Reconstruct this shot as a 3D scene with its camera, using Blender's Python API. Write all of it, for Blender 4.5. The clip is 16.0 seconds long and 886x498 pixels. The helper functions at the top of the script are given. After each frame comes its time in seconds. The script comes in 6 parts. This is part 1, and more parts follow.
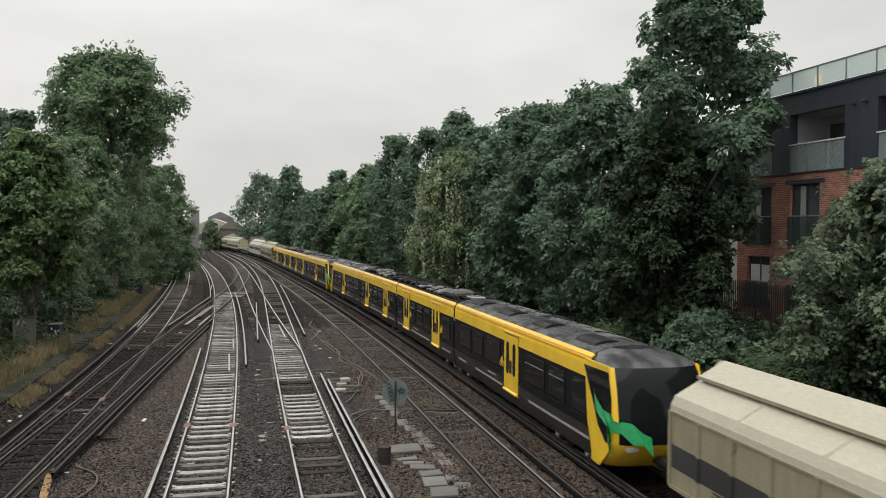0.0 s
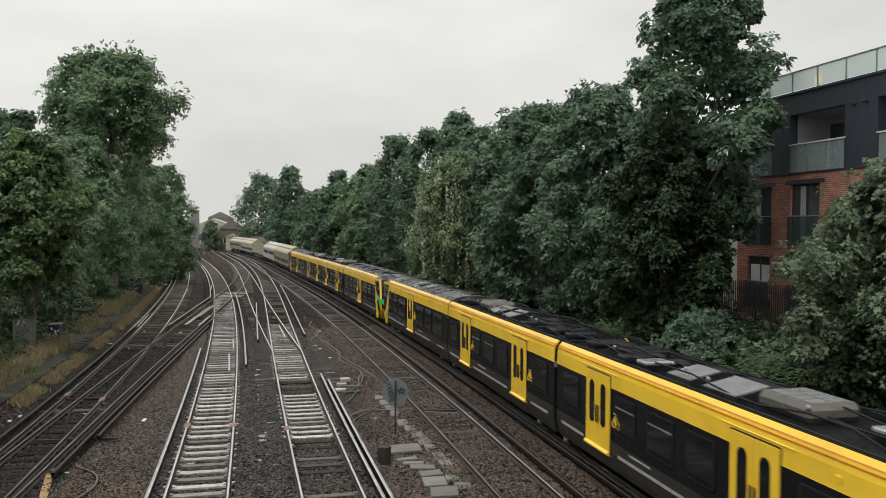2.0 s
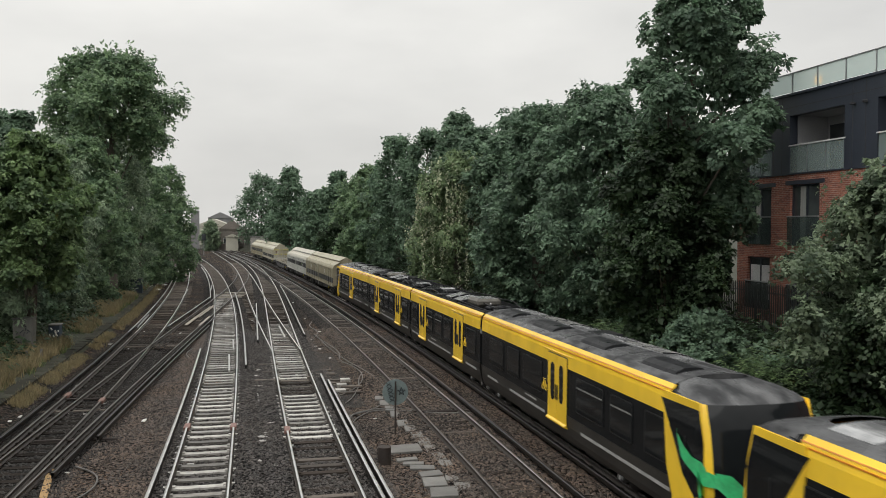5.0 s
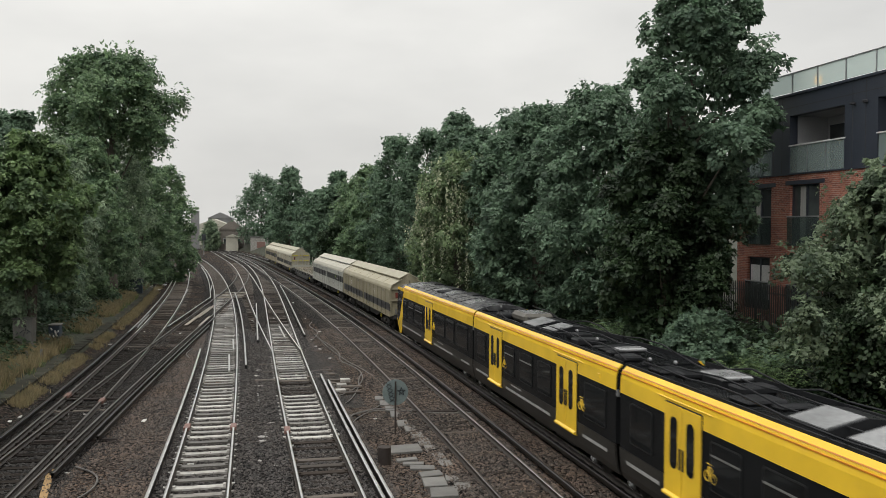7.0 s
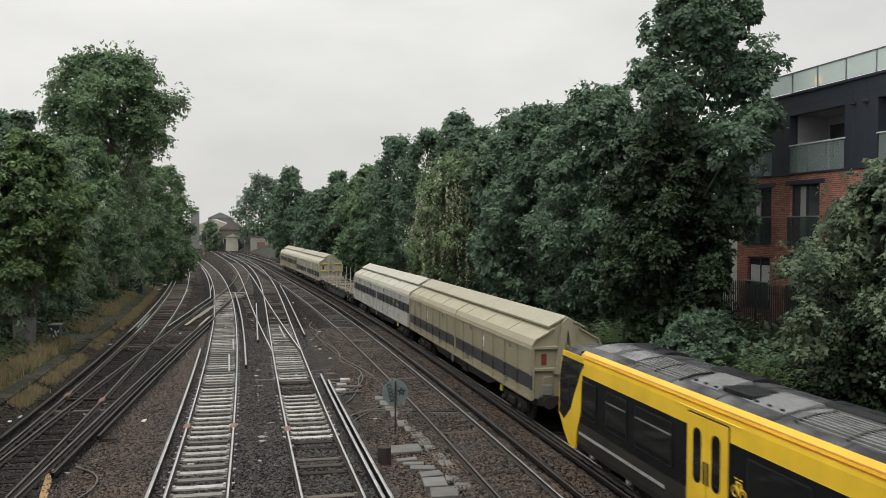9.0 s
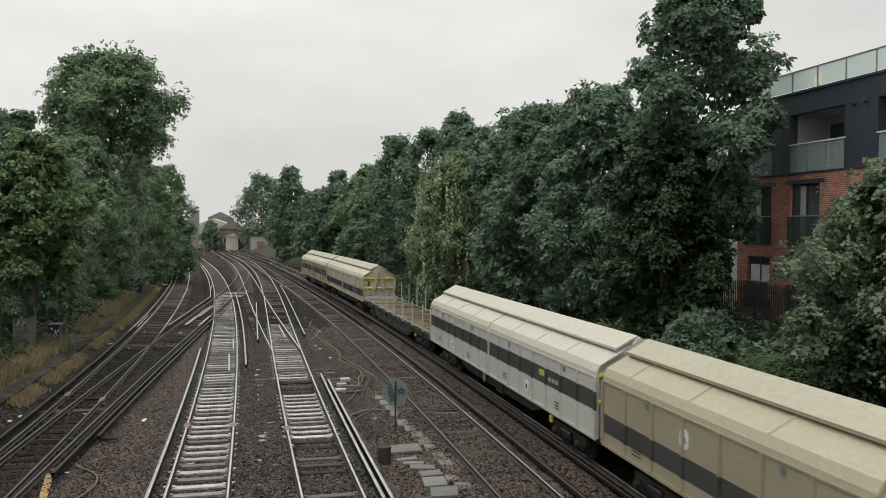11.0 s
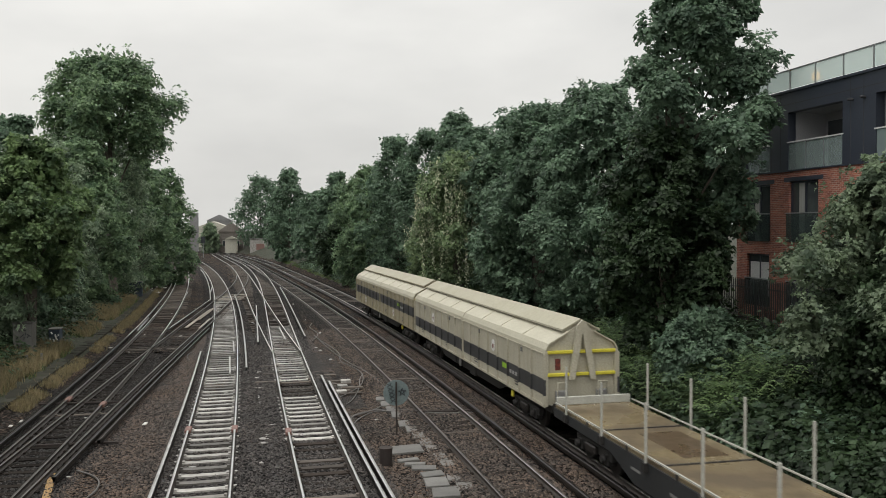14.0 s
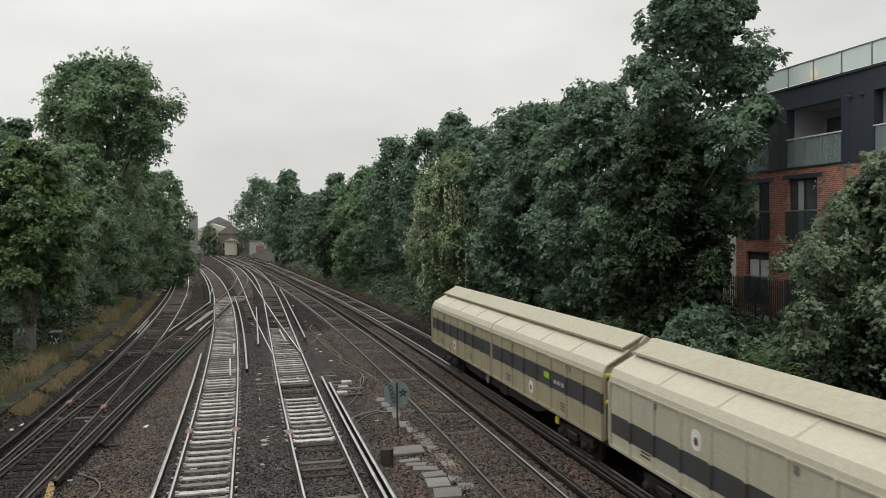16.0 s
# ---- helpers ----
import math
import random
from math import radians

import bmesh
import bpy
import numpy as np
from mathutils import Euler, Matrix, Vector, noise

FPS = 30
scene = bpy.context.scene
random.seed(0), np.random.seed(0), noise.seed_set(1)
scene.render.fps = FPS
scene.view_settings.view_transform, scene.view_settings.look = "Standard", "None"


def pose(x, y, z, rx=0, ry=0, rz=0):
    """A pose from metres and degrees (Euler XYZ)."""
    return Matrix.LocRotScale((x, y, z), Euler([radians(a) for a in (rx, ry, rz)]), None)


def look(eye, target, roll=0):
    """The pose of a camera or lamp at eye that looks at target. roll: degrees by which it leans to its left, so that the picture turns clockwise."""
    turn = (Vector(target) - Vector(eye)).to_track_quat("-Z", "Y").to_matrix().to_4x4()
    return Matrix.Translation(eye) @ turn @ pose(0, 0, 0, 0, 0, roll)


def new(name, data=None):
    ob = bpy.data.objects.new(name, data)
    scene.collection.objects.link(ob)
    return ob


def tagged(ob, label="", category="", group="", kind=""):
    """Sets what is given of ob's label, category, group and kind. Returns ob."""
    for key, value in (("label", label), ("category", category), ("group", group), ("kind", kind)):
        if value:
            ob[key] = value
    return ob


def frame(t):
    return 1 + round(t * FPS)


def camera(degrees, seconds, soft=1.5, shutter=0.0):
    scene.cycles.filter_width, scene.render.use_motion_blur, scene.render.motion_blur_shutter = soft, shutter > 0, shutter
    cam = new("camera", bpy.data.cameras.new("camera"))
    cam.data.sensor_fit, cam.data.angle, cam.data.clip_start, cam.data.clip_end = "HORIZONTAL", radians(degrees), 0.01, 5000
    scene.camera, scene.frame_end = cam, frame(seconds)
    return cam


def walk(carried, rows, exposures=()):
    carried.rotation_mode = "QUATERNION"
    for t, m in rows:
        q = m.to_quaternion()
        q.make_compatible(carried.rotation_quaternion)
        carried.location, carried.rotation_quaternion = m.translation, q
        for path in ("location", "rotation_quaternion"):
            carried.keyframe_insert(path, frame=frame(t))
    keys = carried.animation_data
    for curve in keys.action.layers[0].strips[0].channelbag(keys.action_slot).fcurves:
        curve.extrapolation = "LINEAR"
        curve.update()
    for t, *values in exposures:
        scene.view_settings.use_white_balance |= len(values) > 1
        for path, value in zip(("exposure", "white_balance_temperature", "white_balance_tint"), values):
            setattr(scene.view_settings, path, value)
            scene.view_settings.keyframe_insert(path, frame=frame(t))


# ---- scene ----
# ---- camera: on a road bridge over the line, eye 6.66 m above the rails ----
cam = camera(55.16, 16.0, soft=0.72, shutter=0.25)
EYE = (0.0, 0.0, 6.66)


def aim(yaw, pitch, roll):
    """A view from the bridge; yaw to the right of the line and pitch downwards in radians, roll in degrees."""
    d = (math.sin(yaw) * math.cos(pitch), math.cos(yaw) * math.cos(pitch), -math.sin(pitch))
    return look(EYE, (EYE[0] + 50 * d[0], EYE[1] + 50 * d[1], EYE[2] + 50 * d[2]), roll)


YAW, PITCH, ROLL = 0.2042, 0.0268, 0.30
walk(cam, [(t, aim(YAW + 0.0012 * a, PITCH - 0.0011 * a + e, ROLL - 1.02 * a)) for t, a, e in (
    (0.0, 0, 0), (1.0, 0, 0), (4.0, 0, 0), (6.4, 0, -0.0012), (7.0, 0, -0.0006), (9.0, 0, -0.0006), (11.4, 0, 0), (12.0, 0, 0), (12.6, 0.0, 0), (13.0, 0.1, 0),
    (13.5, 0.35, 0), (14.0, 0.57, 0), (14.5, 0.78, 0), (15.0, 1.0, 0), (15.5, 1.0, 0), (16.0, 1.0, 0))],
    exposures=[(0.0, 0.0), (16.0, 0.0)])

# ---- overcast daylight ----
world = bpy.data.worlds.new("overcast")
scene.world = world
world.use_nodes = True
wn, wl = world.node_tree.nodes, world.node_tree.links
wn.clear()
w_out, w_bg, w_mix, w_sky = wn.new("ShaderNodeOutputWorld"), wn.new("ShaderNodeBackground"), wn.new("ShaderNodeMix"), wn.new("ShaderNodeTexSky")
w_sky.sky_type, w_sky.sun_disc = "NISHITA", False
w_sky.sun_elevation, w_sky.sun_rotation, w_sky.dust_density = radians(59), radians(222), 4.0
w_co, w_noise, w_ramp, w_map = wn.new("ShaderNodeTexCoord"), wn.new("ShaderNodeTexNoise"), wn.new("ShaderNodeValToRGB"), wn.new("ShaderNodeMapping")
w_map.inputs["Scale"].default_value = (1.0, 1.0, 2.6)
w_noise.inputs["Scale"].default_value, w_noise.inputs["Detail"].default_value = 2.2, 5.0
w_ramp.color_ramp.elements[0].position, w_ramp.color_ramp.elements[1].position = 0.32, 0.72
w_ramp.color_ramp.elements[0].color, w_ramp.color_ramp.elements[1].color = (5.9, 5.86, 5.68, 1), (8.1, 8.0, 7.65, 1)
w_mix.data_type = "RGBA"
w_mix.inputs[0].default_value = 0.96
wl.new(w_co.outputs["Generated"], w_map.inputs["Vector"])
wl.new(w_map.outputs["Vector"], w_noise.inputs["Vector"])
wl.new(w_noise.outputs["Fac"], w_ramp.inputs["Fac"])
wl.new(w_sky.outputs["Color"], w_mix.inputs[6])
wl.new(w_ramp.outputs["Color"], w_mix.inputs[7])
# an overcast sky is brightest overhead
w_sep, w_sq, w_mad, w_up, w_vec = wn.new("ShaderNodeSeparateXYZ"), wn.new("ShaderNodeMath"), wn.new("ShaderNodeMath"), wn.new("ShaderNodeMath"), wn.new("ShaderNodeVectorMath")
w_up.operation, w_sq.operation, w_mad.operation, w_vec.operation = "MAXIMUM", "POWER", "MULTIPLY_ADD", "SCALE"
w_up.inputs[1].default_value, w_sq.inputs[1].default_value = 0.0, 2.0
w_mad.inputs[1].default_value, w_mad.inputs[2].default_value = 1.5, 0.93
wl.new(w_co.outputs["Generated"], w_sep.inputs[0])
wl.new(w_sep.outputs["Z"], w_up.inputs[0])
wl.new(w_up.outputs[0], w_sq.inputs[0])
wl.new(w_sq.outputs[0], w_mad.inputs[0])
wl.new(w_mix.outputs[2], w_vec.inputs[0])
wl.new(w_mad.outputs[0], w_vec.inputs["Scale"])
wl.new(w_vec.outputs[0], w_bg.inputs["Color"])
wl.new(w_bg.outputs["Background"], w_out.inputs["Surface"])
w_bg.inputs["Strength"].default_value = 0.119
sun = new("sun", bpy.data.lights.new("sun", "SUN"))
sun.data.energy, sun.data.angle, sun.data.color = 1.0, radians(60), (1.0, 0.98, 0.95)
sun.matrix_world = look((-40, -45, 100), (0, 0, 0))


# ---- materials ----
def material(name, colour, rough=0.6, metal=0.0, second=None, scale=3.0, grain=40.0, bump=0.15, bump_size=0.02, amount=0.5, island=0.0, per_object=0.0, streak=None, spec=0.5, stretch=(1, 1, 1), rough_var=0.0, transmit=0.0):
    m = bpy.data.materials.new(name)
    m.use_nodes = True
    n, l = m.node_tree.nodes, m.node_tree.links
    b = n["Principled BSDF"]
    b.inputs["Roughness"].default_value, b.inputs["Metallic"].default_value = rough, metal
    b.inputs["Specular IOR Level"].default_value = spec
    if transmit:
        b.inputs["Transmission Weight"].default_value = transmit
    second = second or tuple(c * 0.7 for c in colour)
    co, mp = n.new("ShaderNodeTexCoord"), n.new("ShaderNodeMapping")
    mp.inputs["Scale"].default_value = stretch
    l.new(co.outputs["Object"], mp.inputs["Vector"])

    def noise_tex(s, d=4.0):
        t = n.new("ShaderNodeTexNoise")
        t.inputs["Scale"].default_value, t.inputs["Detail"].default_value = s, d
        l.new(mp.outputs["Vector"], t.inputs["Vector"])
        return t

    def mix(fac, a, c, kind="MIX"):
        x = n.new("ShaderNodeMix")
        x.data_type, x.blend_type = "RGBA", kind
        for sock, v in ((x.inputs[0], fac), (x.inputs[6], a), (x.inputs[7], c)):
            if hasattr(v, "is_linked"):
                l.new(v, sock)
            else:
                sock.default_value = v
        return x.outputs[2]

    def ramp(src, lo, hi):
        r = n.new("ShaderNodeMapRange")
        r.inputs[1].default_value, r.inputs[2].default_value = lo, hi
        l.new(src, r.inputs[0])
        return r.outputs[0]

    big, fine = noise_tex(scale), noise_tex(grain, 6.0)
    c = mix(ramp(big.outputs["Fac"], 0.5 - 0.5 * amount, 0.5 + 0.5 * amount), (*colour, 1), (*second, 1))
    g = n.new("ShaderNodeMapRange")
    g.inputs[1].default_value, g.inputs[2].default_value, g.inputs[3].default_value, g.inputs[4].default_value = 0.3, 0.7, 0.86, 1.14
    l.new(fine.outputs["Fac"], g.inputs[0])
    hs = n.new("ShaderNodeHueSaturation")
    l.new(c, hs.inputs["Color"])
    l.new(g.outputs[0], hs.inputs["Value"])
    c = hs.outputs["Color"]
    if streak:
        st = n.new("ShaderNodeTexNoise")
        sm = n.new("ShaderNodeMapping")
        sm.inputs["Scale"].default_value = (3.0, 3.0, 0.35)
        l.new(co.outputs["Object"], sm.inputs["Vector"])
        l.new(sm.outputs["Vector"], st.inputs["Vector"])
        st.inputs["Scale"].default_value, st.inputs["Detail"].default_value = 1.6, 5.0
        c = mix(ramp(st.outputs["Fac"], 0.48, 0.75), c, (*streak, 1))
    if island or per_object:
        if island:
            gi = n.new("ShaderNodeNewGeometry")
            src, k = gi.outputs["Random Per Island"], island
        else:
            oi = n.new("ShaderNodeObjectInfo")
            src, k = oi.outputs["Random"], per_object
        r = n.new("ShaderNodeMapRange")
        r.inputs[3].default_value, r.inputs[4].default_value = 1 - k, 1 + k
        l.new(src, r.inputs[0])
        h2 = n.new("ShaderNodeHueSaturation")
        l.new(c, h2.inputs["Color"])
        l.new(r.outputs[0], h2.inputs["Value"])
        c = h2.outputs["Color"]
    l.new(c, b.inputs["Base Color"])
    if rough_var:
        rr = n.new("ShaderNodeMapRange")
        rr.inputs[1].default_value, rr.inputs[2].default_value = 0.35, 0.65
        rr.inputs[3].default_value, rr.inputs[4].default_value = max(rough - rough_var, 0.02), min(rough + rough_var, 1.0)
        l.new(big.outputs["Fac"], rr.inputs[0])
        l.new(rr.outputs[0], b.inputs["Roughness"])
    if bump:
        bp = n.new("ShaderNodeBump")
        bp.inputs["Strength"].default_value, bp.inputs["Distance"].default_value = bump, bump_size
        l.new(fine.outputs["Fac"], bp.inputs["Height"])
        l.new(bp.outputs["Normal"], b.inputs["Normal"])
    return m


def leaf_material(name, colour, second):
    # clump-sized light and dark tones paint lit fronds against shaded ones
    m = material(name, colour, 0.5, second=tuple(0.72 * c for c in second), scale=1.15, grain=0.35, bump=0.0, amount=0.26, island=0.26, spec=0.35)
    n, l = m.node_tree.nodes, m.node_tree.links
    b, out = n["Principled BSDF"], n["Material Output"]
    tr, mx = n.new("ShaderNodeBsdfTranslucent"), n.new("ShaderNodeMixShader")
    src = b.inputs["Base Color"].links[0].from_socket
    l.new(src, tr.inputs["Color"])
    mx.inputs[0].default_value = 0.42
    l.new(b.outputs[0], mx.inputs[1])
    l.new(tr.outputs[0], mx.inputs[2])
    l.new(mx.outputs[0], out.inputs["Surface"])
    return m


def ballast_material(name, colour, second):
    m = material(name, colour, 0.75, second=second, scale=0.3, grain=4.0, bump=0.0, amount=0.3, spec=0.06)
    n, l = m.node_tree.nodes, m.node_tree.links
    b = n["Principled BSDF"]
    base = b.inputs["Base Color"].links[0].from_socket
    co, vo = n.new("ShaderNodeTexCoord"), n.new("ShaderNodeTexVoronoi")
    vo.inputs["Scale"].default_value = 16.0
    l.new(co.outputs["Object"], vo.inputs["Vector"])
    sep, mr = n.new("ShaderNodeSeparateColor"), n.new("ShaderNodeMapRange")
    l.new(vo.outputs["Color"], sep.inputs[0])
    pw = n.new("ShaderNodeMath")
    pw.operation = "POWER"
    pw.inputs[1].default_value = 4.2
    l.new(sep.outputs[0], pw.inputs[0])
    l.new(pw.outputs[0], mr.inputs[0])
    mr.inputs[3].default_value, mr.inputs[4].default_value = 0.03, 5.6
    hs = n.new("ShaderNodeHueSaturation")
    l.new(base, hs.inputs["Color"])
    l.new(mr.outputs[0], hs.inputs["Value"])
    l.new(hs.outputs["Color"], b.inputs["Base Color"])
    bp = n.new("ShaderNodeBump")
    bp.inputs["Strength"].default_value, bp.inputs["Distance"].default_value = 0.9, 0.05
    bp.invert = True
    l.new(vo.outputs["Distance"], bp.inputs["Height"])
    l.new(bp.outputs["Normal"], b.inputs["Normal"])
    return m


M_BALLAST = ballast_material("brown_ballast", (0.04, 0.028, 0.0205), (0.0175, 0.016, 0.015))
# oil-blackened ballast; under the train its black also paints shade
M_OILY_SHADED = ballast_material("oily_shaded_ballast", (0.014, 0.0115, 0.01), (0.009, 0.0082, 0.008))
M_GREYBED = ballast_material("grey_ballast", (0.025, 0.021, 0.0185), (0.014, 0.0132, 0.0128))
M_EARTH = material("dark_earth", (0.032, 0.034, 0.02), 0.95, second=(0.02, 0.025, 0.014), scale=0.6, grain=9, bump=0.6, bump_size=0.08)
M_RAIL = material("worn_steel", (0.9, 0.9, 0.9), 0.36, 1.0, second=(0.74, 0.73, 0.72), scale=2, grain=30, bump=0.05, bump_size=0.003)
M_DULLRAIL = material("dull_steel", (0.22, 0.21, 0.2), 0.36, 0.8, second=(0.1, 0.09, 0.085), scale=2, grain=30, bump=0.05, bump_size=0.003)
# brighter steel that carries a sky glint in its colour
M_MIDRAIL = material("glint_steel", (0.5, 0.49, 0.48), 0.3, 0.9, second=(0.3, 0.29, 0.28), scale=2, grain=30, bump=0.05, bump_size=0.003)
M_RAILSIDE = material("rusty_rail_side", (0.05, 0.04, 0.035), 0.5, second=(0.03, 0.024, 0.021), scale=3, grain=40, bump=0.2, bump_size=0.005)
M_COND = material("conductor_rail", (0.55, 0.55, 0.54), 0.4, 0.4, second=(0.34, 0.34, 0.33), scale=2.0, grain=30, bump=0.1, bump_size=0.004)
M_CONC = material("wet_concrete", (0.44, 0.43, 0.4), 0.4, second=(0.17, 0.16, 0.145), scale=3.2, grain=25, bump=0.25, bump_size=0.01, per_object=0.5)
M_WOOD = material("creosoted_timber", (0.046, 0.037, 0.031), 0.8, second=(0.028, 0.024, 0.021), scale=2.0, grain=18, bump=0.35, bump_size=0.01, per_object=0.35, stretch=(0.2, 1, 1), spec=0.05)
M_DIRTYCONC = material("grimy_concrete", (0.2, 0.19, 0.17), 0.5, second=(0.09, 0.084, 0.075), scale=3.5, grain=25, bump=0.25, bump_size=0.01, per_object=0.5)
M_WOODGREY = material("weathered_far_grey_sleeper", (0.125, 0.108, 0.092), 0.7, second=(0.06, 0.05, 0.043), scale=2.0, grain=18, bump=0.35, bump_size=0.01, per_object=0.5, stretch=(0.2, 1, 1), spec=0.2)
M_WOODOIL = material("oil_black_timber", (0.026, 0.021, 0.018), 0.85, second=(0.015, 0.0135, 0.012), scale=2.0, grain=18, bump=0.35, bump_size=0.01, per_object=0.35, stretch=(0.2, 1, 1), spec=0.05)
M_DRYWOOD = material("weathered_board", (0.34, 0.31, 0.26), 0.6, second=(0.24, 0.21, 0.17), scale=2.0, grain=22, bump=0.3, bump_size=0.006, stretch=(1, 0.15, 1))
M_YELLOWBOARD = material("yellow_board", (0.36, 0.22, 0.08), 0.6, second=(0.26, 0.16, 0.07), scale=2, grain=20)
M_BARK = material("bark", (0.11, 0.095, 0.075), 0.85, second=(0.07, 0.062, 0.05), scale=2, grain=14, bump=0.6, bump_size=0.04, stretch=(1, 1, 0.3))
M_DRYGRASS = material("dry_grass", (0.27, 0.215, 0.115), 0.8, second=(0.16, 0.14, 0.075), scale=0.7, grain=8, bump=0, island=0.35)
M_LEAF = {
    "dark": leaf_material("dark_leaves", (0.195, 0.29, 0.19), (0.09, 0.152, 0.1)),
    "mid": leaf_material("leaves", (0.225, 0.325, 0.175), (0.105, 0.18, 0.102)),
    "blue": leaf_material("grey_green_leaves", (0.3, 0.385, 0.25), (0.135, 0.2, 0.13)),
    "grey": leaf_material("dull_sycamore_leaves", (0.215, 0.278, 0.172), (0.085, 0.128, 0.08)),
    "light": leaf_material("light_leaves", (0.2, 0.29, 0.125), (0.095, 0.16, 0.075)),
    # low growth under the crowns, its shade put into the leaf colour
    "bank": leaf_material("shade_dark_leaves", (0.055, 0.092, 0.042), (0.022, 0.042, 0.02)),
    "droop": leaf_material("climber_leaves", (0.235, 0.32, 0.165), (0.11, 0.165, 0.085)),
    "pale": leaf_material("pale_blossom", (0.561, 0.586, 0.415), (0.34, 0.38, 0.25)),
}


# ---- mesh helpers ----
def from_np(name, verts, quads, mat, tris=False):
    me = bpy.data.meshes.new(name)
    verts, quads = np.asarray(verts, np.float32), np.asarray(quads, np.int32)
    k = quads.shape[1]
    me.vertices.add(len(verts))
    me.vertices.foreach_set("co", verts.ravel())
    me.loops.add(quads.size)
    me.loops.foreach_set("vertex_index", quads.ravel())
    me.polygons.add(len(quads))
    me.polygons.foreach_set("loop_start", np.arange(0, quads.size, k, dtype=np.int32))
    me.update(calc_edges=True)
    me.validate()
    me.materials.append(mat)
    return me


def part(name, bm, mat, parent=None, label="", smooth=False):
    """Links a bmesh as one mesh object under a thing or under a part."""
    me = bpy.data.meshes.new(name)
    bmesh.ops.recalc_face_normals(bm, faces=bm.faces)
    bm.to_mesh(me)
    bm.free()
    me.materials.append(mat)
    if smooth:
        for p in me.polygons:
            p.use_smooth = True
    return link(name, me, parent, label)


def link(name, me, parent=None, label=""):
    ob = new(name, me)
    if parent:
        ob.parent = parent
    if label:
        ob["label"] = label
    return ob


def boxes(items, bevel=0.0):
    """A bmesh of boxes, each (x0, x1, y0, y1, z0, z1)."""
    bm = bmesh.new()
    for x0, x1, y0, y1, z0, z1 in items:
        bmesh.ops.create_cube(bm, size=1, matrix=Matrix.Translation(((x0 + x1) / 2, (y0 + y1) / 2, (z0 + z1) / 2)) @ Matrix.Diagonal((abs(x1 - x0), abs(y1 - y0), abs(z1 - z0), 1)))
    if bevel:
        bmesh.ops.bevel(bm, geom=bm.edges[:], offset=bevel, segments=1, affect="EDGES")
    return bm


def pipe(name, pts, r, mat, parent=None, label=""):
    """A bent round pipe through the points, as one mesh."""
    pts = [Vector(q) for q in pts]
    k, rings = 7, []
    bm = bmesh.new()
    for i, c in enumerate(pts):
        d = (pts[min(i + 1, len(pts) - 1)] - pts[max(i - 1, 0)]).normalized()
        s = d.cross(Vector((0, 0, 1)) if abs(d.z) < 0.9 else Vector((1, 0, 0))).normalized()
        u = s.cross(d)
        rings.append([bm.verts.new(c + (s * math.cos(a) + u * math.sin(a)) * r) for a in (2 * math.pi * j / k for j in range(k))])
    for a, b in zip(rings, rings[1:]):
        for j in range(k):
            bm.faces.new((a[j], a[(j + 1) % k], b[(j + 1) % k], b[j]))
    bm.faces.new(rings[0])
    bm.faces.new(rings[-1][::-1])
    return part(name, bm, mat, parent, label, smooth=True)


def rod(bm, a, b, r0, r1=None, n=8):
    a, b = Vector(a), Vector(b)
    m = Matrix.Translation((a + b) / 2) @ (b - a).to_track_quat("Z", "Y").to_matrix().to_4x4()
    bmesh.ops.create_cone(bm, cap_ends=True, segments=n, radius1=r0, radius2=r0 if r1 is None else r1, depth=(b - a).length, matrix=m)


def prism(bm, outline, axis, a, b):
    """Extrudes a closed outline of 2D points along an axis from a to b. axis x: (y, z); y: (x, z); z: (x, y)."""
    place = {"x": lambda p, c: (c, p[0], p[1]), "y": lambda p, c: (p[0], c, p[1]), "z": lambda p, c: (p[0], p[1], c)}[axis]
    v0 = [bm.verts.new(place(p, a)) for p in outline]
    v1 = [bm.verts.new(place(p, b)) for p in outline]
    k = len(outline)
    bm.faces.new(v0)
    bm.faces.new(v1[::-1])
    for i in range(k):
        bm.faces.new((v0[i], v1[i], v1[(i + 1) % k], v0[(i + 1) % k]))


# ---- plan of the line: x to the right of the bridge's eye, y along the line ----
GRID = np.arange(-400.0, 420.0, 1.0)
K0, K1, S1 = 0.000887, 0.0, 73.4
_k = K0 + (K1 - K0) * np.clip((GRID - S1) / 40, 0, 1)
_k = _k + 0.0012 * np.clip((GRID - 135) / 20, 0, 1)
_th = np.concatenate([[0], np.cumsum((_k[1:] + _k[:-1]) / 2)])
_th -= np.interp(0, GRID, _th)
_x = np.concatenate([[0], np.cumsum(-np.sin((_th[1:] + _th[:-1]) / 2))])
_y = np.concatenate([[0], np.cumsum(np.cos((_th[1:] + _th[:-1]) / 2))])
_x -= np.interp(0, GRID, _x)
_y -= np.interp(0, GRID, _y)


def along(d, s):
    """Place and heading at s metres along the main line, d metres to its right."""
    x, y, th = np.interp(s, GRID, _x), np.interp(s, GRID, _y), np.interp(s, GRID, _th)
    return x + d * np.cos(th), y + d * np.sin(th), th


D4, D5 = 6.55, 10.07


def curve_of(points, degree=4):
    y, x = np.array(points).T
    c = np.polyfit(y / 100, x, degree)
    y0, y1 = y[0], y[-1]
    d = np.polyder(c)

    def f(v):
        v = np.asarray(v, float)
        w = np.clip(v, y0, y1)
        return np.polyval(c, w / 100) + np.polyval(d, w / 100) / 100 * (v - w)
    return f


